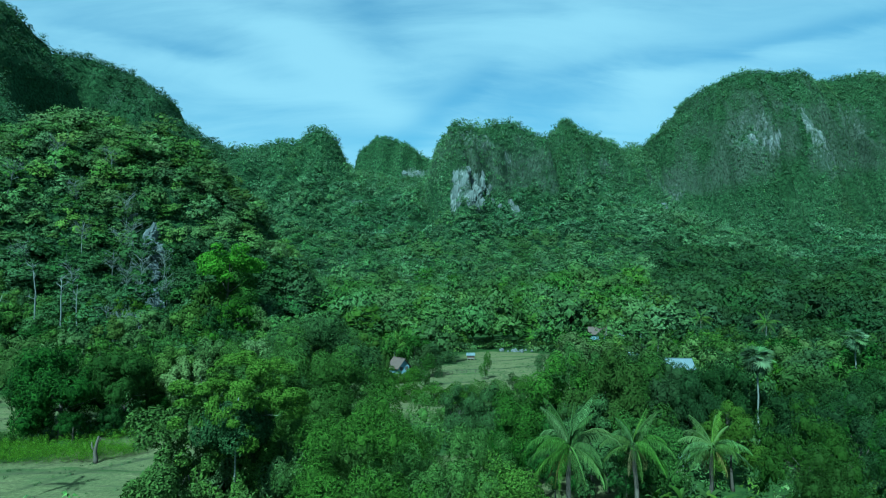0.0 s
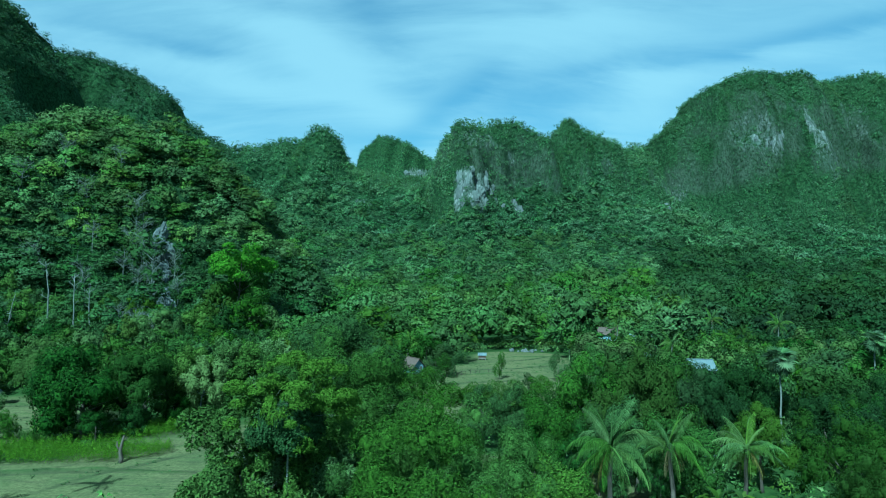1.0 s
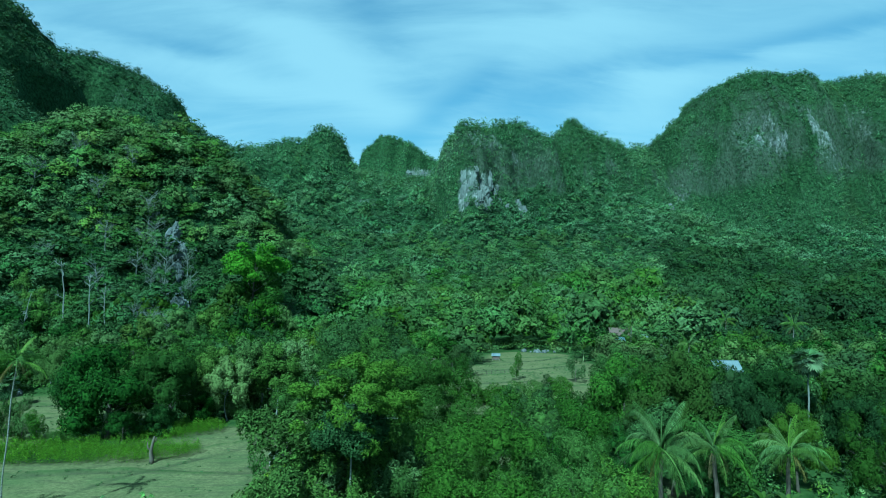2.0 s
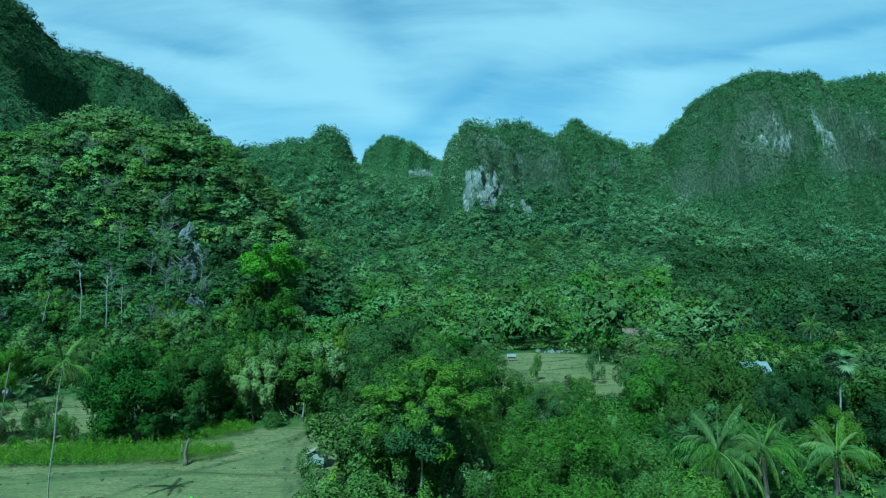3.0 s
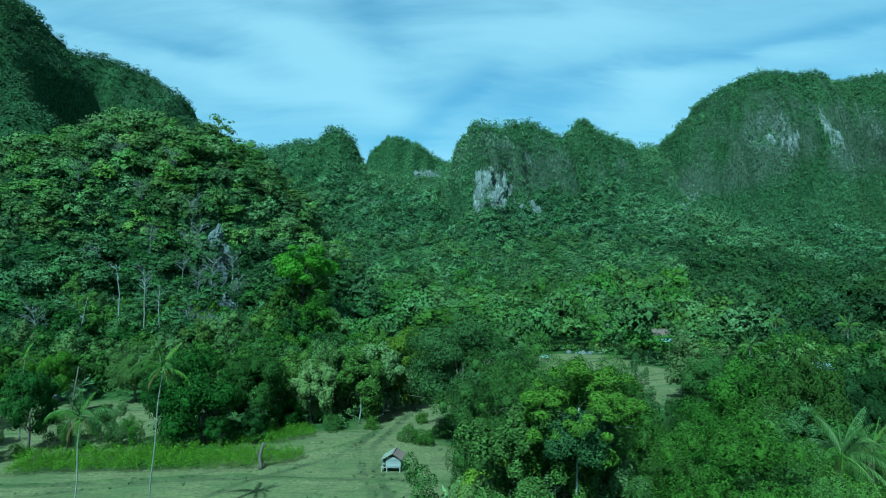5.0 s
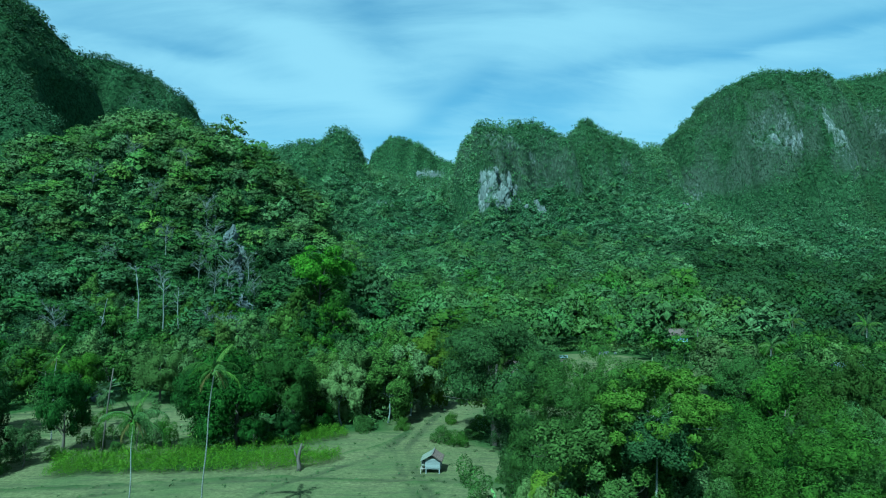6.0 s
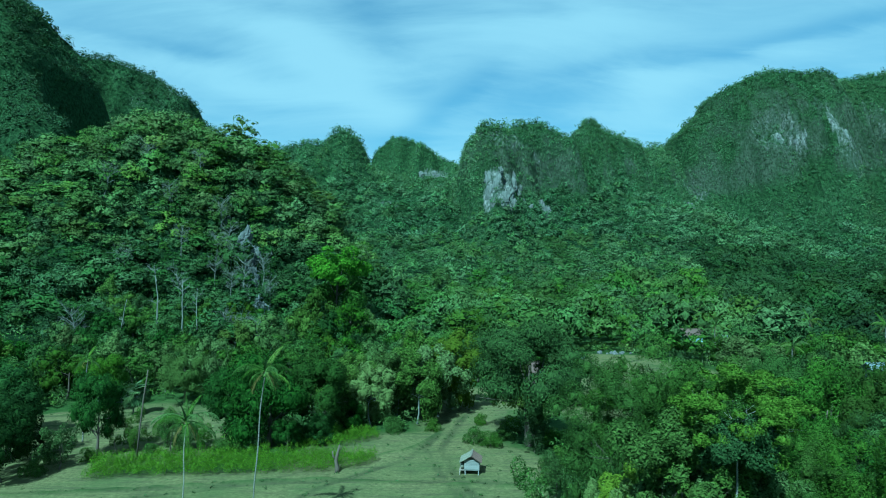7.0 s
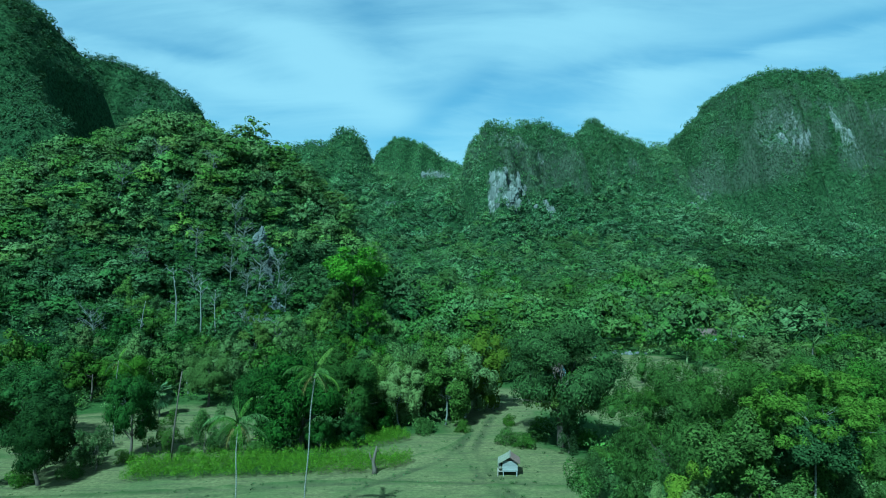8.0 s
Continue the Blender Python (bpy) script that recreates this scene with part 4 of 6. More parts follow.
TEAK_NEAR = kinds([(make_tree("large_leaf_tree", "tree with clusters of large pale drooping leaves", s, 13, 2.9, 4.4, 18000, 0.19, 0.5, M_TEAK, M_BARK, lobes=44, lobe=0.18, jitter=0.6, droop=0.5, r0=0.11, limbs=10, under=-0.5, spread=0.92, inner=0.1, body=0.4, soft=0.5), 13) for s in (16, 17)])
FINE = kinds([(make_tree("feathery_tree", L_FINE, s, 14, 4.3, 5.2, 36000, 0.18, 0.28, M_FINE, soft=0.62, lobes=60, lobe=0.19, jitter=0.5, inner=0.06, droop=0.5, r0=0.2, limbs=9, body=0.42, under=-0.45, spread=0.88), 14) for s in (8, 9)])
FEATHER = kinds([(make_tree("leafy_tree", "bushy green garden tree with narrow leaves", s, 14, 4.3, 5.2, 15000, 0.21, 0.40, M_MANGO, lobes=50, lobe=0.21, jitter=0.5, inner=0.08, soft=0.55, body=0.5, droop=0.5, r0=0.2, limbs=9, under=-0.45, spread=0.88), 14) for s in (18, 19)])
LEMON = kinds([(make_tree("glossy_garden_tree", "small rounded garden tree with dense vivid green leaves", 28, 11.8, 2.3, 2.9, 10000, 0.18, 0.5, M_UMBRELLA, soft=0.5, lobes=40, lobe=0.28, r0=0.12, under=-0.6, spread=0.75), 11.8)])
# lower leaves take the darkest green to paint the void under the crown
TALL = kinds([(make_tree("tall_shade_tree", "tall tree, bright leaf clusters above hanging leaves darkened as shade, thin trunk", 10, 17.5, 4.0, 2.4, 24000, 0.19, 0.42, M_UMBRELLA, M_PALE_BARK, soft=0.5, lobes=80, lobe=0.13,
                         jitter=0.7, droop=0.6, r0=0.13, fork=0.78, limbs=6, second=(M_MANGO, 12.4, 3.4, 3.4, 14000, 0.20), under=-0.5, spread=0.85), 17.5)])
SMALL = kinds([(make_tree("small_broadleaf_tree", "small slender tree with loose green leaves", s, 6, 1.6, 2.8, 4200, 0.17, 0.5, M_BROAD, M_BARK, lobes=20, lobe=0.26, jitter=0.6, droop=0.6, r0=0.08, limbs=7, under=-0.8, spread=0.8), 6) for s in (11, 12)])
BUSH = kinds([(make_tree("green_bush", "dense bright green bush", s, 3.6, 2.6, 2.4, 4500, 0.24, 0.45, M_FINE, lobes=26, lobe=0.3, r0=0.06, fork=0.1, under=-0.5, jitter=0.5, spread=0.75), 3.6) for s in (13, 14)])
MID = kinds([(make_tree("valley_tree", L_BROAD, 20, 10, 4.6, 4.6, 1700, 0.46, 0.6, M_BROAD, lobes=22, lobe=0.29, limbs=3, spread=0.75, body=0.6, soft=0.5), 10),
             (make_tree("valley_tree", "green tree with an uneven domed crown", 21, 10, 4.2, 4.8, 1700, 0.46, 0.6, M_BROAD, lobes=26, lobe=0.25, limbs=3, spread=0.8, body=0.6, soft=0.5), 10),
             (make_tree("valley_tree", "dark green rounded tree among the village gardens", 22, 9, 4.6, 4.4, 1700, 0.46, 0.6, M_MANGO, lobes=24, lobe=0.28, limbs=3, spread=0.75, body=0.6, soft=0.5), 9),
             (make_tree("valley_tree", "tree with loose pale green foliage", 23, 10, 3.4, 4.6, 1700, 0.46, 0.65, M_TEAK, M_GREYWOOD, lobes=26, lobe=0.23, droop=1.0, limbs=3, spread=0.85, body=0.55, soft=0.5), 10),
             (make_tree("valley_tree", "light green feathery tree", 24, 9, 4.2, 4.2, 1700, 0.46, 0.5, M_FINE, lobes=28, lobe=0.25, jitter=0.6, limbs=3, spread=0.8, body=0.6, soft=0.5), 9)])
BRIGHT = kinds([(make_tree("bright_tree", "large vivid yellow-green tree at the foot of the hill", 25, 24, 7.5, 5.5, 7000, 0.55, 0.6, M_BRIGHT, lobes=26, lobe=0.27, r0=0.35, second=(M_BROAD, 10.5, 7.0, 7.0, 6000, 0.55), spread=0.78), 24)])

# the large ones, one by one
put(TALL[0], -11.8, 35.0, 17.5, turn=0.4)
put(LEMON[0], 3.8, 35.6, 11.8)
put(RAIN[0], -17.2, 81.5, 17.4, turn=0.4)
for x, y, h, w, k, a in [(-14.8, 35.2, 15.8, 1.15, 0, 0.3), (-12.9, 36.8, 14.2, 1.0, 1, 4.4), (-15.8, 40.6, 11.5, 1.1, 1, 1.3), (-18.6, 41.5, 9.0, 0.9, 0, 2.2), (-9.6, 37.0, 13.6, 0.9, 1, 2.9), (-13.8, 37.4, 12.4, 1.15, 1, 0.8), (-17.6, 37.6, 10.4, 1.1, 0, 1.9)]:
    put(TEAK_NEAR[k], x, y, h, w, a)
for x, y, h, w, k, a in [(-4.8, 32.0, 16.0, 0.95, 0, 0.0), (-0.6, 33.6, 14.6, 0.95, 1, 1.1), (-7.2, 38.5, 14.2, 0.9, 1, 2.0), (-15.2, 48.4, 16.6, 0.95, 0, 2.2), (-11.4, 49.0, 17.4, 1.0, 1, 3.2), (-7.6, 46.5, 16.8, 1.0, 0, 4.2), (2.6, 40.0, 12.2, 0.85, 0, 2.6), (-3.0, 43.0, 12.6, 0.95, 0, 4.0), (-12.2, 43.5, 12.0, 0.8, 1, 5.0), (-8.2, 34.2, 11.6, 0.8, 0, 3.3)]:
    put(FINE[k], x, y, h, w, a)
for x, y, h, w, k, a in [(8.2, 62.5, 10.6, 0.9, 2, 0.4), (13.4, 66.5, 14.2, 0.85, 1, 2.2), (6.0, 75.0, 8.6, 0.9, 0, 3.0), (2.2, 77.5, 8.4, 0.85, 1, 1.9), (10.0, 71.0, 9.4, 0.85, 2, 5.2), (22.6, 78.5, 11.6, 0.95, 2, 1.2), (16.8, 61.5, 15.0, 0.72, 0, 1.0), (19.5, 87.0, 12.2, 0.9, 0, 5.0),
                         (30.0, 62.0, 9.6, 0.9, 1, 3.3), (-88.0, 104.0, 10.5, 1.0, 2, 4.0), (-75.0, 107.0, 11.0, 1.0, 1, 5.0), (14.6, 58.0, 10.4, 1.0, 0, 2.7), (19.8, 57.0, 9.8, 1.0, 2, 0.9), (20.4, 68.0, 14.2, 0.95, 2, 4.4)] + [(-12.4, 121.6, 7.0, 0.55, 0, 2.1), (46.5, 72.0, 10.5, 1.0, 1, 0.2)]:
    put(BROAD[k], x, y, h, w, a)
for x, y, h, w, k, a in [(28.6, 79.0, 11.6, 0.75, 0, 2.1), (36.6, 78.0, 11.4, 0.75, 1, 1.1), (32.4, 76.0, 10.4, 0.75, 0, 0.2), (39.0, 66.0, 10.0, 0.8, 1, 0.7), (55.0, 78.0, 10.5, 0.8, 0, 1.9), (63.0, 84.0, 11.0, 0.8, 1, 2.9), (44.0, 64.5, 10.4, 0.8, 0, 4.9), (33.6, 82.6, 10.3, 0.72, 1, 3.9)]:
    put(MANGO[k], x, y, h, w, a)
for x, y, h, w, k, a in [(27.0, 44.5, 13.6, 0.85, 0, 1.0), (25.2, 39.0, 10.6, 0.8, 1, 2.0), (33.0, 49.0, 12.6, 0.9, 1, 3.0), (38.5, 56.0, 11.6, 0.95, 0, 4.0), (33.6, 41.0, 11.6, 0.85, 0, 5.0), (10.5, 56.5, 8.0, 1.0, 1, 0.6), (16.2, 53.6, 7.4, 1.0, 0, 1.6), (12.8, 60.6, 9.0, 1.0, 1, 2.6), (6.2, 59.0, 7.6, 1.0, 0, 3.6), (47.0, 61.5, 11.5, 1.0, 1, 0.4)]:
    put(FEATHER[k], x, y, h, w, a)
for x, y, h, w, k, a in [(-52.3, 81.5, 13.6, 1.0, 0, 0.2), (-46.2, 85.5, 12.2, 0.9, 1, 1.2), (-60.0, 87.0, 10.8, 0.85, 1, 2.4), (-83.5, 76.0, 9.6, 1.0, 0, 2.8), (-49.4, 79.6, 4.6, 1.0, 1, 0.9), (-45.6, 82.4, 4.8, 1.0, 0, 1.9), (-55.4, 80.0, 4.4, 1.0, 1, 2.9), (-42.6, 87.6, 5.2, 1.0, 0, 3.9), (-57.6, 84.6, 5.0, 1.0, 1, 4.9), (-73.2, 77.5, 11.5, 0.62, 1, 1.0), (-92.0, 84.5, 11.6, 1.0, 1, 4.0), (-78.0, 67.5, 8.8, 0.85, 1, 5.1)]:
    put(MANGO[k], x, y, h, w, a)
for x, y, h, w, k, a in [(-39.6, 91.4, 10.0, 1.0, 0, 0.1), (-42.8, 94.0, 11.0, 1.0, 1, 0.7), (-32.8, 93.4, 11.0, 1.1, 1, 1.6), (-36.4, 97.0, 11.4, 1.1, 0, 2.4), (-29.6, 98.0, 12.0, 1.15, 1, 3.1), (-46.0, 98.0, 10.6, 1.0, 0, 4.0),
                         (-27.2, 103.0, 14.2, 1.0, 0, 5.2), (-33.0, 104.5, 12.6, 1.1, 1, 5.9), (-40.0, 103.0, 12.0, 1.0, 0, 0.5), (24.2, 104.0, 12.5, 1.25, 1, 2.0), (29.0, 110.0, 11.5, 1.3, 0, 3.0)]:
    put(TEAK[k], x, y, h, w, a)
for x, y, h, w, k, a in [(-21.9, 50.4, 7.6, 1.1, 0, 0.0), (9.3, 127.8, 5.8, 1.0, 1, 1.0), (21.4, 125.4, 6.2, 1.2, 1, 3.0), (13.8, 115.1, 3.4, 2.0, 1, 4.0), (-62.6, 79.8, 6.2, 1.3, 0, 5.0), (-66.2, 81.5, 5.0, 1.3, 1, 0.6),
                         (-3.0, 117.0, 6.6, 1.5, 1, 1.5), (-14.8, 87.5, 5.6, 1.3, 0, 2.5), (-72.0, 80.0, 4.6, 1.3, 1, 3.5), (-17.5, 62.0, 5.0, 1.3, 1, 4.2), (-17.0, 78.4, 4.8, 1.5, 0, 1.2)] + [(-4.6, 128.5, 7.0, 1.6, 1, 0.3), (-2.0, 131.0, 7.4, 1.6, 0, 1.3), (-14.5, 124.0, 7.0, 1.6, 1, 2.1), (-74.5, 72.0, 5.2, 1.3, 1, 0.4), (-77.5, 74.5, 4.4, 1.5, 0, 1.6), (-80.5, 70.5, 5.0, 1.4, 1, 2.6), (-64.0, 78.6, 5.4, 1.2, 1, 3.6), (-69.0, 79.4, 5.6, 1.3, 0, 4.6), (-60.4, 78.4, 4.4, 1.4, 1, 5.4), (-84.0, 66.5, 5.6, 1.4, 0, 0.9)]:
    put(SMALL[k], x, y, h, w, a)
for x, y, h, w, a in [(3.4, 61.8, 4.2, 1.0, 0.0), (-12.0, 66.5, 3.0, 1.1, 1.0), (-24.6, 82.6, 2.4, 1.0, 0.9), (-22.4, 80.8, 2.2, 1.1, 2.1), (-14.0, 73.2, 2.5, 1.2, 3.1), (-11.4, 71.0, 2.8, 1.2, 4.1), (-16.2, 70.8, 2.0, 1.2, 5.1), (-9.0, 75.4, 3.2, 1.2, 0.1), (-9.0, 60.0, 3.6, 1.1, 2.0), (-14.6, 58.0, 2.6, 1.2, 3.0), (-3.0, 71.5, 3.4, 1.2, 4.0), (-7.0, 82.0, 3.0, 1.2, 5.0), (0.5, 88.0, 3.2, 1.2, 0.5), (10.5, 95.0, 3.6, 1.3, 1.5)] + [(-23.0, 92.5, 1.8, 1.0, 2.5), (-30.2, 88.8, 2.0, 0.9, 3.5), (-18.5, 89.0, 2.2, 1.4, 4.5), (-36.0, 88.5, 2.4, 1.1, 5.5), (-56.0, 80.0, 2.4, 1.2, 0.2), (4.5, 106.0, 2.6, 1.3, 1.2), (-57.5, 98.0, 3.0, 1.4, 2.2), (-10.5, 104.0, 2.8, 1.4, 3.2), (-76.0, 70.0, 2.2, 1.0, 0.3), (-80.0, 67.6, 2.4, 1.0, 1.3), (-57.4, 78.4, 1.9, 1.0, 2.3), (-73.0, 75.6, 1.8, 1.0, 3.3), (-66.5, 78.0, 1.7, 0.9, 4.3), (-20.5, 84.5, 1.9, 1.3, 0.7)] + [(-14.0, 82.0, 2.2, 1.3, 1.7), (-10.5, 79.0, 2.0, 1.3, 2.7), (-17.0, 67.0, 1.8, 1.1, 3.7), (-6.0, 106.0, 3.6, 1.2, 0.6), (-2.0, 103.0, 3.8, 1.3, 1.6), (2.4, 104.0, 3.6, 1.3, 2.6), (6.4, 105.5, 3.8, 1.2, 3.6), (10.4, 109.0, 3.4, 1.2, 4.6), (15.5, 113.0, 3.6, 1.2, 5.6), (-9.6, 123.2, 2.6, 1.1, 0.8), (-6.4, 125.0, 3.2, 1.2, 1.8), (-12.4, 125.4, 3.6, 1.2, 2.8), (-9.4, 110.5, 3.2, 1.3, 3.8), (-13.4, 113.5, 3.6, 1.3, 4.8)]:
    put(BUSH[int(a * 2) % 2], x, y, h, w, a)
put(BRIGHT[0], -56.5, 156.0, 25.0, 1.2)
for x, y, h, w, k, a in [(-52.0, 149.5, 15.0, 0.9, 0, 0.3), (-60.5, 150.5, 16.5, 0.9, 1, 1.3), (-56.3, 147.0, 12.0, 0.9, 2, 2.3), (-64.5, 149.0, 11.0, 0.95, 0, 3.3), (-48.5, 153.0, 12.0, 0.95, 1, 4.3)]:
    put(MID[k], x, y, h, w, a)

# trees of the gardens and woods further up the valley
rng = np.random.default_rng(77)
X, Y = scatter(rng, -115, 135, 88, 152, 6.7)
fm = np.max([field_mask(X + dx, Y + dy) for dx, dy in ((0, 0), (2.5, 0), (-2.5, 0), (0, 2.5), (0, -3.5))], axis=0)
lane = (X > -26 + 0.1 * (Y - 90)) & (X < 20 + 0.35 * (Y - 95)) & (Y < 124)
ok = in_view(X, Y) & (fm < 0.15) & ~lane & ~((X < -26) & (X > -66) & (Y < 106)) & ~((X < 24) & (X > -26) & (Y < 96))
ok &= ~((np.hypot(X - 34, Y - 88) < 6) | (np.hypot(X + 9, Y - 127) < 6) | (np.hypot(X + 56, Y - 157) < 9) | ((X > 28) & (X < 42) & (Y < 92)))
for x, y in zip(X[ok], Y[ok]):
    k = int(rng.choice(5, p=[0.30, 0.24, 0.20, 0.14, 0.12]))
    low = 0.78 if 0.23 * y < x < 0.35 * y and y > 110 else 1.0
    put(MID[k], float(x), float(y), low * float(rng.uniform(7.0, 11.5)), float(rng.uniform(0.85, 1.15)), float(rng.uniform(0, 6.28)))

# ---- palms ----
def frond_mesh(name, seed, length, leaflets, leaflet, sag, lift, material):
    """A palm frond along +x from the origin: arched midrib with hanging leaflets on both sides."""
    rng = np.random.default_rng(seed)
    u = np.linspace(0, 1, 13)
    el = lift - sag * u ** 1.3
    dx, dz = np.cos(el), np.sin(el)
    px = np.concatenate([[0], np.cumsum((dx[1:] + dx[:-1]) / 2)]) / 12 * length
    pz = np.concatenate([[0], np.cumsum((dz[1:] + dz[:-1]) / 2)]) / 12 * length
    bm = bmesh.new()
    tube(bm, [(px[i], 0, pz[i]) for i in range(0, 13, 2)], [0.07 - 0.009 * i for i in range(7)], 4)
    for k in range(leaflets):
        for side in (-1, 1):
            t = 0.14 + 0.86 * (k + rng.uniform(0, 0.6)) / leaflets
            t = min(t, 0.999)
            x, z = np.interp(t, u, px), np.interp(t, u, pz)
            ln = leaflet * (0.45 + 1.1 * math.sin(math.pi * min(t * 0.9 + 0.12, 1.0))) * rng.uniform(0.85, 1.1) * 0.75
            out = Vector((0.55 + 0.5 * t, side * 1.0, -0.35 - 0.75 * rng.random())).normalized()
            tip = Vector((x, 0, z)) + out * ln + Vector((0, 0, -0.55 * ln))
            midp = Vector((x, 0, z)) + out * ln * 0.55
            w = 0.017 + 0.006 * rng.random()
            along = Vector((1, 0, 0)) * w
            a, b = bm.verts.new(Vector((x, 0, z)) - along * 0.6), bm.verts.new(Vector((x, 0, z)) + along * 0.6)
            c, d = bm.verts.new(midp - along), bm.verts.new(midp + along)
            e = bm.verts.new(tip)
            bm.faces.new((a, b, d, c))
            bm.faces.new((c, d, e))
    return bm_mesh(name, bm, material)


def palm_trunk(rng, height, r0, lean, material):
    bm = bmesh.new()
    n = 14
    tube(bm, [(lean[0] * (i / n) ** 1.6 + 0.05 * math.sin(i), lean[1] * (i / n) ** 1.6, -0.4 + (height + 0.4) * i / n) for i in range(n + 1)],
         [r0 * (1.6 if i == 0 else 1.15 - 0.4 * i / n + (0.05 if i % 2 else 0)) for i in range(n + 1)], 8)
    return bm_mesh("trunk", bm, material, True)


FRONDS = [frond_mesh("frond", 31, 4.2, 54, 0.66, 1.9, 0.75, M_PALM), frond_mesh("frond", 32, 4.0, 54, 0.66, 1.3, -0.1, M_PALM), frond_mesh("frond", 33, 3.6, 48, 0.58, 0.75, 1.38, M_PALM),
          frond_mesh("dead_frond", 34, 2.8, 22, 0.7, 1.0, -0.7, M_DEADLEAF)]


def coconut_palm(x, y, height, lean, size, fronds, seed, label, trunk_r=0.16):
    rng = np.random.default_rng(seed)
    root = thing("coconut_palm", label, "palm tree", "coconut palms", pose(x, y, gz_at(x, y)))
    # thick trunks take dark bark in place of the fronds' shadow on them
    part("trunk", palm_trunk(rng, height, trunk_r, lean, M_PALM_BARK if trunk_r < 0.18 else M_BARK), root, "slender ringed trunk")
    for i in range(fronds):
        ring = i / fronds
        k = 2 if ring < 0.20 else (0 if ring < 0.55 else 1)
        if i >= fronds - 2:
            k = 3
        f = part("frond" if k < 3 else "dead_frond", FRONDS[k], root, "withered brown hanging frond" if k == 3 else "")
        s = size * rng.uniform(0.85, 1.1)
        f.matrix_basis = Matrix.LocRotScale((lean[0], lean[1], height - 0.05 + 0.1 * (1 - ring)), Euler((rng.uniform(-0.25, 0.25), rng.uniform(-0.15, 0.2), i * 2.399 + rng.uniform(-0.2, 0.2))), (s, s, s))
    bm = bmesh.new()
    for i in range(7):
        a = i * 0.9 + rng.uniform(0, 0.4)
        bmesh.ops.create_icosphere(bm, subdivisions=1, radius=0.13, matrix=Matrix.Translation((lean[0] + 0.24 * math.cos(a), lean[1] + 0.24 * math.sin(a), height - 0.25 - 0.08 * (i % 3))))
    part("coconut_bunch", bm_mesh("coconut_bunch", bm, M_PALM, True), root, "bunch of green coconuts")
    return root


coconut_palm(9.1, 44.2, 9.6, (0.3, 0.1), 1.02, 26, 41, "coconut palm with long drooping green fronds beside bananas", 0.2)
coconut_palm(16.4, 50.5, 7.9, (-0.2, 0.3), 0.92, 22, 42, "coconut palm with upswept pale green fronds among bananas", 0.2)
coconut_palm(23.6, 53.0, 7.0, (0.3, 0.0), 0.92, 20, 43, "young coconut palm half hidden in garden greenery", 0.2)
coconut_palm(-50.2, 50.2, 11.0, (0.1, 0.2), 0.74, 14, 44, "slender young coconut palm with a small crown above the field", 0.055)
coconut_palm(-45.0, 52.0, 14.8, (0.9, 0.2), 0.74, 14, 45, "tall thin coconut palm with a sparse crown above the field", 0.06)
coconut_palm(80.0, 147.0, 10.5, (0.4, 0.0), 1.0, 18, 46, "coconut palm rising from garden trees")
coconut_palm(70.0, 160.0, 10.8, (-0.4, 0.0), 0.9, 16, 47, "distant coconut palm above dark garden trees")
coconut_palm(44.0, 160.0, 9.2, (0.2, 0.0), 0.9, 16, 48, "coconut palm beside the village houses")
coconut_palm(47.0, 130.0, 7.6, (0.2, 0.0), 0.9, 16, 49, "low coconut palm near a tin roof")
coconut_palm(-79.0, 84.0, 11.5, (0.4, 0.1), 0.6, 11, 50, "thin coconut palm among field-edge trees", 0.08)


def fan_leaf_mesh(seed):
    """A stiff fan leaf on its stalk along +x."""
    rng = np.random.default_rng(seed)
    bm = bmesh.new()
    tube(bm, [(0, 0, 0), (0.5, 0, 0.04), (0.95, 0, 0)], [0.04, 0.035, 0.03], 4)
    n = 15
    for i in range(n):
        a = (i / (n - 1) - 0.5) * 4.0
        r = 0.95 * rng.uniform(0.85, 1.1)
        w = 0.075
        d, s = Vector((0.73 * math.cos(a), math.sin(a), -0.68 * math.cos(a))), Vector((-0.73 * math.sin(a), math.cos(a), 0.68 * math.sin(a)))
        c = Vector((0.9, 0, 0))
        base = bm.verts.new(c)
        v1, v2 = bm.verts.new(c + d * r * 0.6 + s * w + Vector((0.03, 0, 0.03))), bm.verts.new(c + d * r * 0.6 - s * w + Vector((0, 0, -0.02)))
        tip = bm.verts.new(c + d * r + Vector((0, 0, -0.12 * rng.random())))
        bm.faces.new((base, v2, tip, v1))
    return bm_mesh("fan_leaf", bm, M_FAN)


FANS = [fan_leaf_mesh(51), fan_leaf_mesh(52)]


def fan_palm(x, y, height, size, leaves, seed, label):
    rng = np.random.default_rng(seed)
    root = thing("fan_palm", label, "palm tree", "fan palms", pose(x, y, gz_at(x, y)))
    part("trunk", palm_trunk(rng, height, 0.12, (0.1, 0.0), M_GREYWOOD), root, "straight pale grey trunk")
    for i in range(leaves):
        u = i / leaves
        f = part("fan_leaf", FANS[i % 2], root)
        s = size * rng.uniform(0.85, 1.1)
        f.matrix_basis = Matrix.LocRotScale((0.1, 0, height - 0.1), Euler((rng.uniform(-0.7, 0.7), -1.4 + 2.75 * u + rng.uniform(-0.2, 0.2), i * 2.399)), (s, s, s))
    return root


fan_palm(42.3, 80.0, 11.0, 1.35, 32, 53, "tall fan palm with grey-green fan leaves above bushes")
fan_palm(66.0, 95.0, 12.0, 1.35, 30, 54, "fan palm with pale fan leaves among dark trees")
fan_palm(-80.3, 100.0, 3.6, 1.45, 30, 55, "low fan palm with blue-green leaves at a field edge")


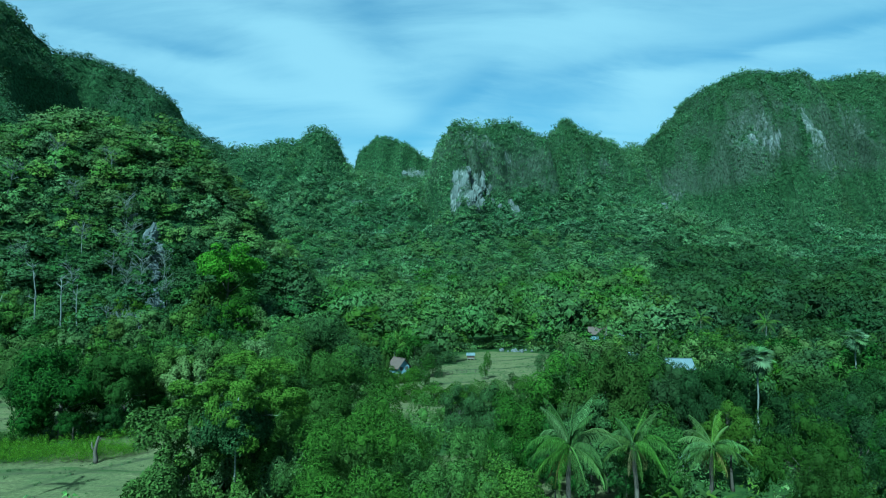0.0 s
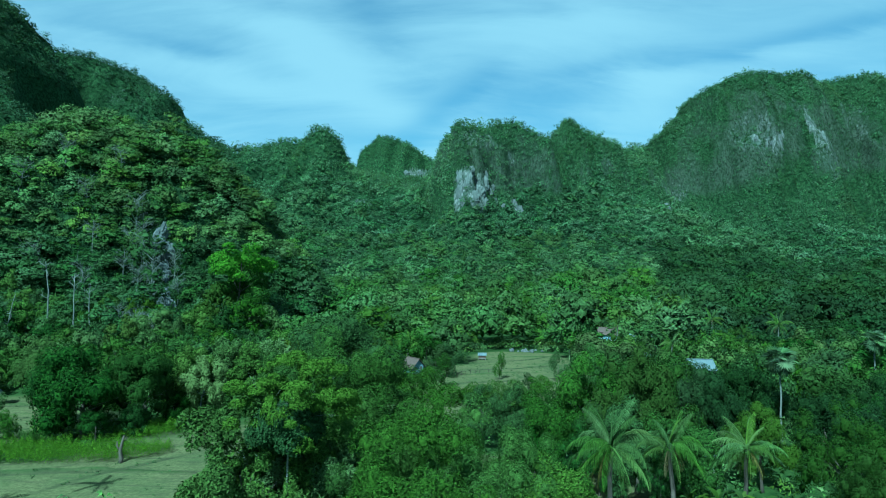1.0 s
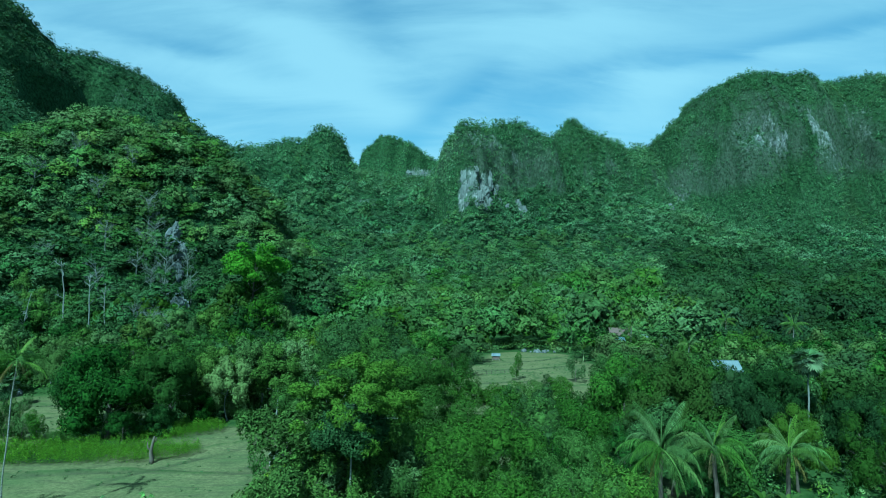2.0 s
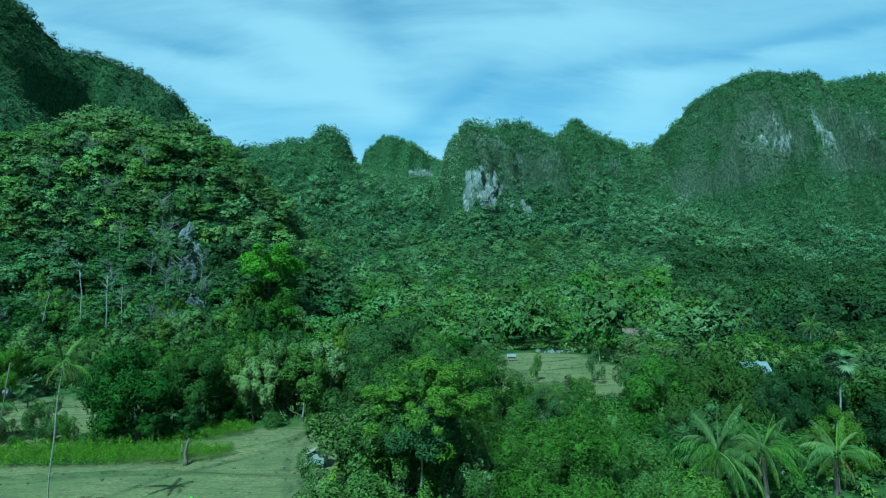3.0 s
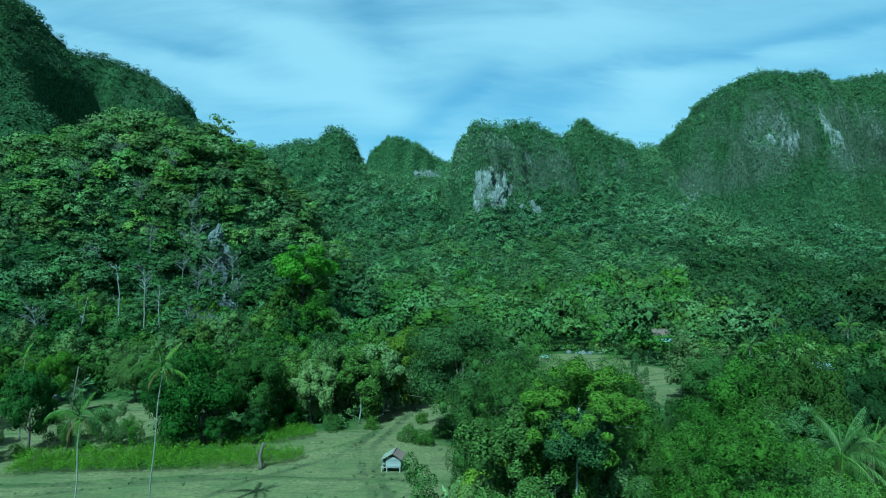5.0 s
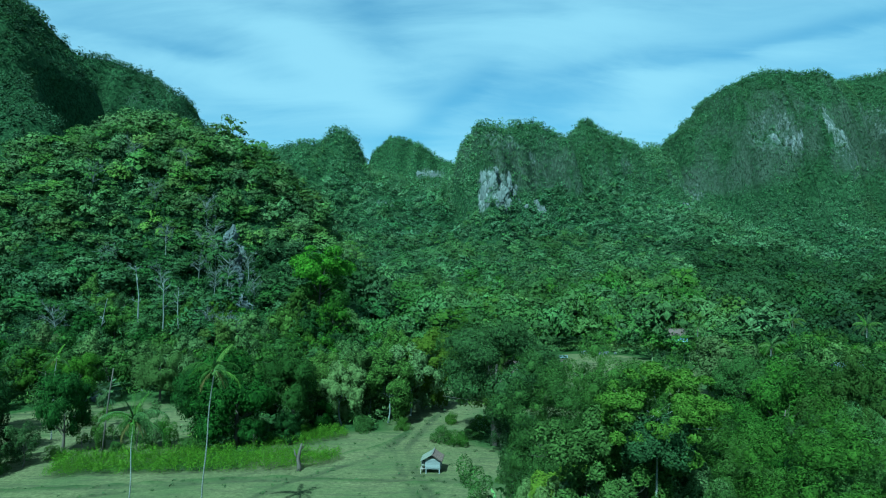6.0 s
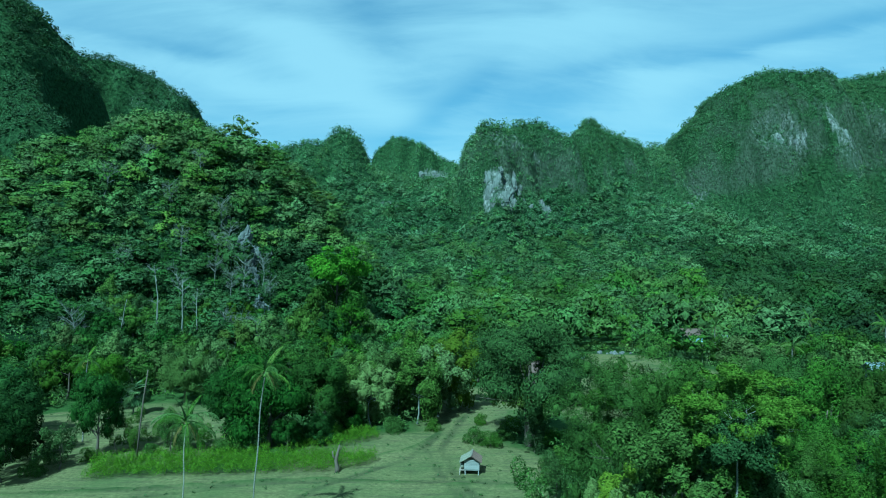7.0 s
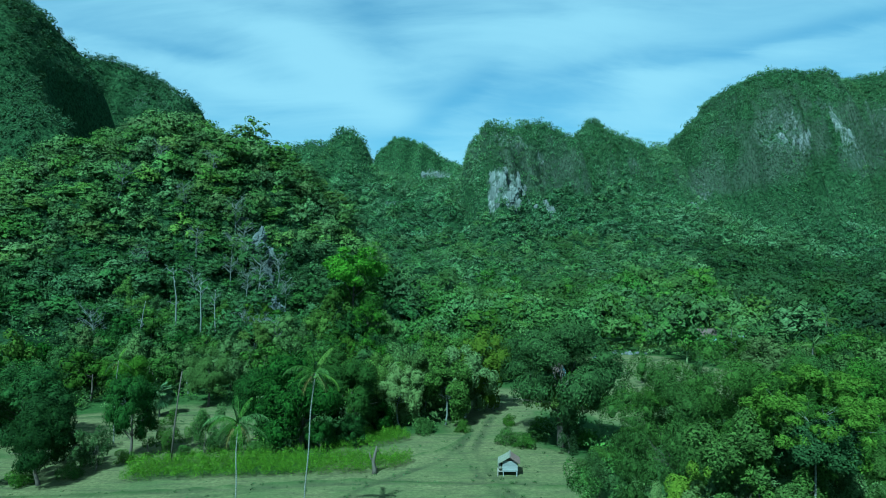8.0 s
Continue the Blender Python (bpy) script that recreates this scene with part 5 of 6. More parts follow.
def banana_leaf_mesh(seed):
    rng = np.random.default_rng(seed)
    bm = bmesh.new()
    rows = []
    for i in range(8):
        u = i / 7
        el = 1.15 - 1.9 * u ** 1.5
        x = 2.4 * (u - 0.12 * u * u)
        z = 1.25 * math.sin(u * 2.1) - 0.35 * u
        w = 0.24 * math.sin(math.pi * min(1, u * 0.86 + 0.10)) ** 0.7 + 0.02
        rows.append([bm.verts.new((x, -w, z + 0.10 * rng.uniform(0.4, 1.2))), bm.verts.new((x, 0, z)), bm.verts.new((x, w, z + 0.10 * rng.uniform(0.4, 1.2)))])
    for a, b in zip(rows, rows[1:]):
        bm.faces.new((a[0], a[1], b[1], b[0]))
        bm.faces.new((a[1], a[2], b[2], b[1]))
    return bm_mesh("banana_leaf", bm, M_BANANA, True)


B_LEAVES = [banana_leaf_mesh(61), banana_leaf_mesh(62)]
bm = bmesh.new()
tube(bm, [(0, 0, -0.2), (0.02, 0, 1.0), (0.0, 0.03, 2.2), (0.03, 0, 3.2)], [0.2, 0.16, 0.13, 0.08], 8)
B_STEM = bm_mesh("stem", bm, solid("banana_stem", (0.12, 0.16, 0.06), (0.24, 0.26, 0.12), 5.0, 0.6, 0.2, (1, 1, 0.2)), True)


def banana_plant(x, y, size, seed):
    rng = np.random.default_rng(seed)
    root = thing("banana_plant", "banana plant with broad arching green leaves", "banana plant", "banana plants", pose(x, y, gz_at(x, y)) @ Matrix.Scale(size, 4))
    part("stem", B_STEM, root)
    for i in range(9):
        f = part("banana_leaf", B_LEAVES[i % 2], root)
        s = rng.uniform(0.8, 1.1)
        f.matrix_basis = Matrix.LocRotScale((0.02, 0, 3.0), Euler((rng.uniform(-0.3, 0.3), -0.75 + 0.10 * i + rng.uniform(-0.1, 0.1), i * 2.399)), (s, s, s))
    return root


for i, (x, y, s) in enumerate([(12.6, 46.2, 1.35), (14.6, 48.6, 1.25), (17.4, 46.8, 1.5), (19.6, 49.2, 1.45), (21.6, 46.4, 1.6), (18.6, 52.4, 1.2), (22.4, 50.6, 1.3), (26.4, 49.8, 1.2), (11.0, 50.0, 1.1), (15.4, 43.4, 1.5), (20.0, 43.6, 1.6), (30.0, 155.0, 1.2), (34.0, 157.0, 1.2), (38.0, 154.0, 1.1),
                               (36.0, 160.0, 1.2), (41.0, 158.0, 1.1), (46.0, 168.0, 1.1), (-93.0, 66.0, 1.3), (-88.5, 64.0, 1.1)]):
    banana_plant(x, y, s * (0.64 if y < 60 else 0.9), 70 + i)


# ---- bare and dead trees, stump, poles ----
def bare_tree(x, y, height, seed, label, spread=0.45, twigs=10):
    rng = np.random.default_rng(seed)
    root = thing("bare_tree", label, "tree", "bare trees", pose(x, y, gz_at(x, y)))
    bm = bmesh.new()
    stem = bent(rng, (0, 0, -0.5), (rng.normal() * 0.5, rng.normal() * 0.5, height), 6, height * 0.04)
    r0 = 0.012 * height + 0.06
    tube(bm, stem, [r0 * (1 - 0.13 * i) for i in range(7)], 6)
    part("trunk", bm_mesh("trunk", bm, M_GREYWOOD, True), root)
    bm = bmesh.new()
    for k in range(twigs):
        u = rng.uniform(2.8, 5.8)
        i = int(u)
        s = stem[i].lerp(stem[i + 1], u - i)
        a = rng.uniform(0, 6.28)
        ln = height * spread * rng.uniform(0.5, 1.0)
        e = s + Vector((math.cos(a) * ln * 0.7, math.sin(a) * ln * 0.7, ln * rng.uniform(0.35, 0.8)))
        br = bent(rng, s, e, 3, ln * 0.08)
        tube(bm, br, [r0 * 0.4, r0 * 0.3, r0 * 0.2, r0 * 0.08], 4)
        for _ in range(3):
            tube(bm, [br[2], br[2].lerp(e, 0.5) + Vector(rng.normal(size=3)) * ln * 0.1, e + Vector(rng.normal(size=3)) * ln * 0.28], [r0 * 0.2, r0 * 0.14, r0 * 0.05], 3)
    tagged(part("bough_work", bm_mesh("bough_work", bm, M_GREYWOOD), root, "bleached leafless boughs"), kind="stuff")
    return root


L_BARE = "leafless pale grey tree on the wooded slope"
for i, (x, y, h) in enumerate([(-84.0, 163.0, 11), (-88.5, 168.0, 10), (-79.0, 158.0, 9), (-82.0, 143.0, 8.5), (-77.0, 141.0, 8), (-73.5, 142.0, 8), (-90.5, 172.0, 10), (-103.0, 168.0, 9), (-110.0, 176.0, 9), (-95.0, 176.0, 10), (-112.0, 134.0, 10), (-99.0, 158.0, 8), (-121.0, 182.0, 9), (-92.0, 164.0, 9), (-86.0, 160.0, 9), (-80.5, 168.5, 9), (-94.0, 170.0, 8), (-76.5, 163.5, 8), (-128.0, 172.0, 9), (-115.0, 160.0, 9), (-106.0, 186.0, 8)]):
    bare_tree(x, y, h, 90 + i, L_BARE, twigs=26)
for i, (x, y, h) in enumerate([(-95.6, 137.0, 20), (-89.4, 139.0, 17), (-86.0, 139.5, 15), (-101.0, 134.0, 13)]):
    bare_tree(x, y, h, 110 + i, "tall thin pale trunk with a few high bare branches", 0.14, 6)

rng = np.random.default_rng(120)
stump = thing("tree_stump", "crooked grey dead tree stump at the edge of the crop", "tree stump", m=pose(-41.2, 70.9, gz_at(-41.2, 70.9)))
bm = bmesh.new()
tube(bm, [(0, 0, -0.3), (0.05, 0, 0.6), (-0.12, 0.05, 1.4), (0.10, 0, 2.3), (0.32, 0, 3.2)], [0.34, 0.25, 0.2, 0.17, 0.1], 8)
tube(bm, [(-0.10, 0.04, 1.5), (-0.45, 0, 1.9), (-0.55, 0.1, 2.5)], [0.13, 0.1, 0.05], 6)
tube(bm, [(0.12, 0, 2.4), (0.5, 0.1, 2.7), (0.6, 0, 3.1)], [0.1, 0.07, 0.04], 6)
part("stem", bm_mesh("stem", bm, M_BARK, True), stump)
bm = bmesh.new()
pole = thing("dead_palm_pole", "leaning bare grey palm trunk without a crown", "tree trunk", m=pose(-67.3, 76.0, gz_at(-67.3, 76.0)))
tube(bm, [(0, 0, -0.4), (0.35, 0, 4), (0.8, 0, 8), (1.25, 0, 11.2)], [0.12, 0.1, 0.085, 0.07], 8)
part("stem", bm_mesh("stem", bm, M_BARK, True), pole)

# ---- huts and houses ----
M_PLANK = solid("grey_planks", (0.15, 0.155, 0.15), (0.28, 0.28, 0.265), 7.0, 0.85, 0.4, (1, 8, 8))
M_POST = solid("weathered_wood", (0.14, 0.12, 0.10), (0.30, 0.27, 0.23), 8.0, 0.9, 0.4, (4, 4, 0.6))
M_THATCH = solid("thatch", (0.09, 0.08, 0.065), (0.22, 0.20, 0.17), 9.0, 0.95, 0.8, (6, 1, 1), dist=0.06)
M_RUST = solid("rusty_tin", (0.06, 0.042, 0.036), (0.13, 0.09, 0.075), 3.0, 0.6, 0.2)
M_TIN = solid("pale_tin", (0.14, 0.165, 0.18), (0.22, 0.245, 0.255), 2.0, 0.45, 0.1, metal=0.3)
M_BLUEWALL = solid("pale_blue_paint", (0.20, 0.28, 0.34), (0.28, 0.36, 0.41), 3.0, 0.8, 0.1)
M_WHITE = solid("whitewash", (0.30, 0.31, 0.30), (0.40, 0.40, 0.38), 3.0, 0.85, 0.1)
# dark door boards; also painted for the shade inside windows and the hut's gable
M_DARKIN = solid("dark_boards_and_openings", (0.05, 0.045, 0.04), (0.10, 0.09, 0.08), 5.0, 0.9, 0.2)
M_SACK = solid("pale_sacking", (0.09, 0.09, 0.065), (0.20, 0.195, 0.15), 6.0, 0.95, 0.6)
M_ROCK = solid("limestone_block", (0.05, 0.055, 0.055), (0.17, 0.17, 0.165), 2.2, 0.9, 0.8, dist=0.1)


def box_mesh(name, dims, material, m=None, bevel=0.012):
    bm = bmesh.new()
    box(bm, *dims, m=m, bevel=bevel)
    return bm_mesh(name, bm, material)


def roof_slope(name, width, run, drop, ribs, material, thick=0.05):
    """A sloping sheet from the ridge (y = 0) down to y = run, drop lower, with raised ribs down the slope."""
    bm = bmesh.new()
    n = ribs * 2
    top, low = [], []
    for j, (y, z) in enumerate(((0, 0), (run * 0.5, -drop * 0.5 - 0.02), (run, -drop))):
        for i in range(n + 1):
            h = 0.03 if i % 2 else 0.0
            top.append(bm.verts.new((-width / 2 + width * i / n, y, z + h)))
            low.append(bm.verts.new((-width / 2 + width * i / n, y, z + h - thick)))
    for j in range(2):
        for i in range(n):
            a, b, c, d = j * (n + 1) + i, j * (n + 1) + i + 1, (j + 1) * (n + 1) + i + 1, (j + 1) * (n + 1) + i
            bm.faces.new((top[a], top[b], top[c], top[d]))
            bm.faces.new((low[d], low[c], low[b], low[a]))
    for i in range(n):
        bm.faces.new((top[i + 1], top[i], low[i], low[i + 1]))
        k = 2 * (n + 1) + i
        bm.faces.new((top[k], top[k + 1], low[k + 1], low[k]))
    for e in (0, n):
        for j in range(2):
            a, b = j * (n + 1) + e, (j + 1) * (n + 1) + e
            bm.faces.new((top[a], top[b], low[b], low[a]))
    return bm_mesh(name, bm, material)


def gable_mesh(name, w, h0, h1, thick, material):
    bm = bmesh.new()
    pts = [(-w / 2, h0), (w / 2, h0), (0, h1)]
    a = [bm.verts.new((x, 0, z)) for x, z in pts]
    b = [bm.verts.new((x, thick, z)) for x, z in pts]
    bm.faces.new(a)
    bm.faces.new(b[::-1])
    for i in range(3):
        bm.faces.new((a[i], b[i], b[(i + 1) % 3], a[(i + 1) % 3]))
    return bm_mesh(name, bm, material)


def stilt_house(name, label, x, y, turn, w, d, floor_z, wall_h, roof_h, wall, roof, over=0.5, ribs=14):
    """A gabled house on posts; gable ends face -y and +y of the house, ridge along y."""
    root = thing(name, label, "house", "village buildings", pose(x, y, gz_at(x, y), 0, 0, turn))
    for px in (-w / 2 + 0.1, 0, w / 2 - 0.1):
        for py in (-d / 2 + 0.1, 0, d / 2 - 0.1):
            part("post", box_mesh("post", (px - 0.08, px + 0.08, py - 0.08, py + 0.08, -0.3, floor_z), M_POST), root)
    part("floor_deck", box_mesh("floor_deck", (-w / 2, w / 2, -d / 2, d / 2, floor_z, floor_z + 0.12), M_POST), root)
    z0, z1 = floor_z + 0.12, floor_z + wall_h
    for nm, dims in (("wall", (-w / 2, w / 2, -d / 2, -d / 2 + 0.08, z0, z1)), ("wall", (-w / 2, w / 2, d / 2 - 0.08, d / 2, z0, z1)),
                     ("wall", (-w / 2, -w / 2 + 0.08, -d / 2 + 0.08, d / 2 - 0.08, z0, z1)), ("wall", (w / 2 - 0.08, w / 2, -d / 2 + 0.08, d / 2 - 0.08, z0, z1))):
        part(nm, box_mesh(nm, dims, wall), root)
    for py in (-d / 2 + 0.002, d / 2 - 0.082):
        g = part("gable", gable_mesh("gable", w, z1, z1 + roof_h - 0.08, 0.08, wall), root)
        g.location = (0, py, 0)
    for side in (-1, 1):
        s = part("roof_slope", roof_slope("roof_slope", d + 2 * over, w / 2 + over, roof_h * (w / 2 + over) / (w / 2), ribs, roof), root)
        s.matrix_basis = pose(0, 0, z1 + roof_h + 0.04, 0, 0, -90 * side)
    part("ridge_cap", box_mesh("ridge_cap", (-0.12, 0.12, -d / 2 - over, d / 2 + over, z1 + roof_h + 0.03, z1 + roof_h + 0.10), roof), root)
    for i, px in enumerate((-w * 0.25, w * 0.25)):
        # a dark closed panel stands for the shade inside the window
        win = part("window", box_mesh("window", (px - 0.35, px + 0.35, -d / 2 - 0.04, -d / 2 + 0.02, z0 + 0.7, min(z1 - 0.15, z0 + 1.6)), M_DARKIN), root, "dark panel for a window's unlit inside")
        part("window_frame", box_mesh("window_frame", (px - 0.42, px + 0.42, -d / 2 - 0.06, -d / 2 - 0.045, z0 + 0.62, z0 + 0.70), M_WHITE, bevel=0.004), win)
    part("door", box_mesh("door", (w / 2 - 0.02, w / 2 + 0.04, -0.45, 0.45, z0, min(z1 - 0.1, z0 + 1.95)), M_DARKIN), root, "dark wooden door")
    return root


stilt_house("stilt_house", "wooden stilt house with rusty brown roof and pale blue gable", -9.4, 127.5, 38, 2.8, 3.6, 1.5, 1.7, 1.5, M_BLUEWALL, M_RUST)
stilt_house("village_house", "village house with a reddish brown roof among trees", 49.0, 187.0, 82, 4.6, 5.6, 2.2, 2.2, 1.8, M_BLUEWALL, M_RUST)
stilt_house("village_house", "house with pale tin roof and white gable behind palms", 56.5, 176.0, 70, 4.5, 7.0, 1.3, 2.3, 1.6, M_WHITE, M_TIN)
stilt_house("tin_roof_house", "stilt house with a bright pale corrugated tin roof", 34.5, 87.0, 84, 3.4, 2.8, 2.6, 6.5, 1.0, M_PLANK, M_TIN)
stilt_house("field_shed", "small white-roofed shed at the edge of the clearing", 7.4, 157.6, 85, 1.4, 1.9, 0.4, 1.0, 0.45, M_RUST, M_TIN, 0.22, 8)
stilt_house("garden_shed", "small tin-roofed shelter half hidden by banana leaves", 27.2, 68.0, 60, 1.1, 1.1, 0.4, 1.2, 0.35, M_PLANK, M_TIN, 0.3, 8)
stilt_house("garden_shed", "white hut beside a pale leafy tree", 45.5, 142.0, 80, 1.6, 1.8, 1.4, 2.2, 0.8, M_WHITE, M_TIN, 0.2, 8)

# the small field hut on legs, its gable towards the valley's mouth
hut = thing("field_hut", "small raised plank hut with patched thatch roof on stubble", "hut", m=pose(-25.4, 70.4, gz_at(-25.4, 70.4), 0, 0, -6) @ Matrix.Scale(0.9, 4))
for px in (-0.85, 0.85):
    for py in (-0.85, 0.85):
        part("leg", box_mesh("leg", (px - 0.06, px + 0.06, py - 0.06, py + 0.06, -0.25, 1.95), M_PLANK), hut)
part("crossbeam", box_mesh("crossbeam", (-0.95, 0.95, -0.93, -0.82, 0.66, 0.78), M_PLANK), hut)
part("crossbeam", box_mesh("crossbeam", (-0.95, 0.95, 0.82, 0.93, 0.66, 0.78), M_PLANK), hut)
part("floor_deck", box_mesh("floor_deck", (-0.98, 0.98, -0.98, 0.98, 0.785, 0.85), M_PLANK), hut)
for k in range(6):
    z = 0.88 + 0.19 * k
    off = 0.01 * ((k * 7) % 3)
    part("plank", box_mesh("plank", (-0.96 - off, 0.96 + off, -0.99, -0.95, z, z + 0.172), M_PLANK, bevel=0.006), hut)
    part("plank", box_mesh("plank", (0.95, 0.99, -0.93, 0.93, z, z + 0.172), M_PLANK, bevel=0.006), hut)
    part("plank", box_mesh("plank", (-0.96, 0.96, 0.95, 0.99, z, z + 0.172), M_PLANK, bevel=0.006), hut)
# a solid dark sheet stands for the shade in the open gable
gab = part("gable", gable_mesh("gable", 1.7, 2.04, 2.50, 0.04, M_DARKIN), hut, "dark panel for the unlit open gable under the roof")
gab.location = (0, -0.9, 0)
left = part("roof_slope", roof_slope("roof_slope", 2.7, 1.55, 0.86, 9, M_SACK, 0.08), hut, "pale patched roof sheets")
left.matrix_basis = pose(0, 0, 2.66, 0, 0, 90)
right = part("roof_slope", roof_slope("roof_slope", 2.7, 1.28, 0.80, 16, M_RUST, 0.14), hut, "brown thatch slope")
right.matrix_basis = pose(0, 0, 2.66, 0, 0, -90)
part("ridge_cap", box_mesh("ridge_cap", (-0.1, 0.1, -1.36, 1.36, 2.66, 2.74), M_THATCH), hut)
bm = bmesh.new()
bmesh.ops.create_icosphere(bm, subdivisions=3, radius=0.62, matrix=Matrix.Diagonal((0.55, 1.2, 0.75, 1)))
for v in bm.verts:
    v.co += v.co.normalized() * 0.10 * noise.noise(v.co * 3)
sack = part("straw_bundle", bm_mesh("straw_bundle", bm, M_SACK, True), hut, "bundle of pale straw against the side")
sack.location = (-1.22, -0.25, 1.15)
part("side_rack", box_mesh("side_rack", (-1.62, -0.93, -0.9, 0.6, 0.62, 0.70), M_POST), hut, "wooden rack beside the hut")
for py in (-0.85, 0.55):
    part("leg", box_mesh("leg", (-1.60, -1.50, py - 0.05, py + 0.05, -0.25, 0.62), M_POST), hut)

# field fence by the clearing
fence = thing("field_fence", "low grey stick fence across the stubble clearing", "fence", m=pose(-1.0, 132.0, gz_at(-1.0, 132.0), 0, 0, 24))
POSTM = box_mesh("post", (-0.04, 0.04, -0.04, 0.04, -0.3, 1.0), M_BARK)
for k in range(12):
    q = part("post", POSTM, fence)
    q.location, q.rotation_euler = (k * 1.15, 0.08 * math.sin(k * 2.1), 0), (0.06 * math.sin(k * 1.7), 0.05 * math.cos(k), 0)
for z in (0.45, 0.9):
    part("rail", box_mesh("rail", (-0.2, 12.9, -0.08, -0.05, z, z + 0.04), M_BARK), fence)


# boulders at the head of the clearing and under the near hill
def boulder_mesh(seed):
    bm = bmesh.new()
    bmesh.ops.create_icosphere(bm, subdivisions=3, radius=1.0)
    for v in bm.verts:
        p = v.co.copy()
        v.co *= 0.8 + 0.35 * noise.noise(p * 1.3 + Vector((seed, 0, 0))) + 0.16 * noise.noise(p * 3.5 + Vector((0, seed, 0)))
        v.co.z += 0.25 * max(0, noise.noise(Vector((p.x * 2, p.y * 2, seed))))
    return bm_mesh("boulder", bm, M_ROCK)


BOULDERS = [boulder_mesh(s) for s in (3, 8, 14)]
rng = np.random.default_rng(140)
spots = [(17 + 1.1 * i + rng.uniform(-0.9, 0.9), 174.5 + rng.uniform(-1.0, 3.5), rng.uniform(0.4, 1.3)) for i in range(9)] + [(-90.5 + 1.6 * i, 108 + rng.uniform(-1, 1), rng.uniform(0.8, 1.7)) for i in range(5)] + [(-66 + 1.8 * i, 112 + rng.uniform(-1, 1), rng.uniform(0.9, 2.0)) for i in range(4)]
for i, (x, y, s) in enumerate(spots):
    s *= 0.8
    b = tagged(new("boulder", BOULDERS[i % 3]), "pale grey weathered limestone boulder on the ground", "boulder", "limestone boulders")
    b.matrix_basis = Matrix.LocRotScale((x, y, gz_at(x, y) + 0.35 * s), Euler((0, 0, rng.uniform(0, 6))), (s, s * 0.9, s * rng.uniform(0.8, 1.3)))

# crags of bare rock that break through the trees of the near hill
M_CRAG = solid("weathered_cliff_rock", (0.05, 0.056, 0.054), (0.20, 0.21, 0.205), 0.9, 0.95, 1.0, (1.0, 1.0, 0.35), dist=0.5)


def crag_mesh(seed):
    """A fluted block of rock: upright ribs and ledges on an uneven body."""
    bm = bmesh.new()
    bmesh.ops.create_icosphere(bm, subdivisions=5, radius=1.0)
    for v in bm.verts:
        p = v.co.copy()
        rib = abs(noise.noise(Vector((p.x * 4.5 + seed, p.y * 4.5, p.z * 0.8))))
        ledge = noise.noise(Vector((p.x * 1.5, p.y * 1.5 + seed, p.z * 5.0)))
        v.co *= 0.75 + 0.35 * noise.noise(p * 1.2 + Vector((seed, 0, 0))) + 0.28 * rib + 0.12 * ledge + 0.06 * noise.noise(p * 11)
    return bm_mesh("rock_crag", bm, M_CRAG)


CRAGS = [crag_mesh(s) for s in (2.0, 7.5)]
for i, (x, y, up, sx, sy, sz) in enumerate([(-86.6, 174.6, 0.8, 4.2, 2.6, 5.6), (-88.2, 178.6, 0.5, 3.0, 2.2, 3.6), (-84.0, 170.5, -0.5, 3.0, 2.2, 4.6), (-78.0, 160.5, 0.2, 2.8, 2.4, 6.0), (-95.5, 180.0, 0.0, 3.2, 1.8, 2.4)]):
    b = tagged(new("rock_crag", CRAGS[i % 2]), "grey fluted limestone crag between trees on the near hill", "rock", "limestone crags")
    b.matrix_basis = Matrix.LocRotScale((x, y, gz_at(x, y) + up), Euler((0.2, 0, i * 1.3)), (sx, sy, sz))

M_FARROCK = solid("pale_streaked_limestone", (0.03, 0.038, 0.033), (0.17, 0.178, 0.165), 0.5, 0.95, 1.0, (1.0, 1.0, 0.3), dist=1.0)


def face_at(x, z, start=470.0):
    """How far back the land has risen to z along a line up the valley at x."""
    Y = np.arange(start, start + 330.0, 1.0)
    Z = ground_height(np.full_like(Y, x), Y)
    return float(Y[np.argmax(Z >= z)])


def far_crag_mesh(seed):
    """A slab of cliff: sharp upright fins, hollows and ledges."""
    bm = bmesh.new()
    bmesh.ops.create_icosphere(bm, subdivisions=4, radius=1.0)
    for v in bm.verts:
        p = v.co.copy()
        fin = 1 - 2 * abs(noise.noise(Vector((p.x * 3.2 + seed, p.y * 3.2, p.z * 0.9))))
        hollow = noise.noise(Vector((p.x * 2.2, p.y * 2.2 + seed, p.z * 2.6)))
        v.co *= 0.72 + 0.22 * fin + 0.22 * hollow + 0.10 * noise.noise(p * 8 + Vector((seed, 0, 0)))
    return bm_mesh("cliff_face", bm, M_FARROCK)


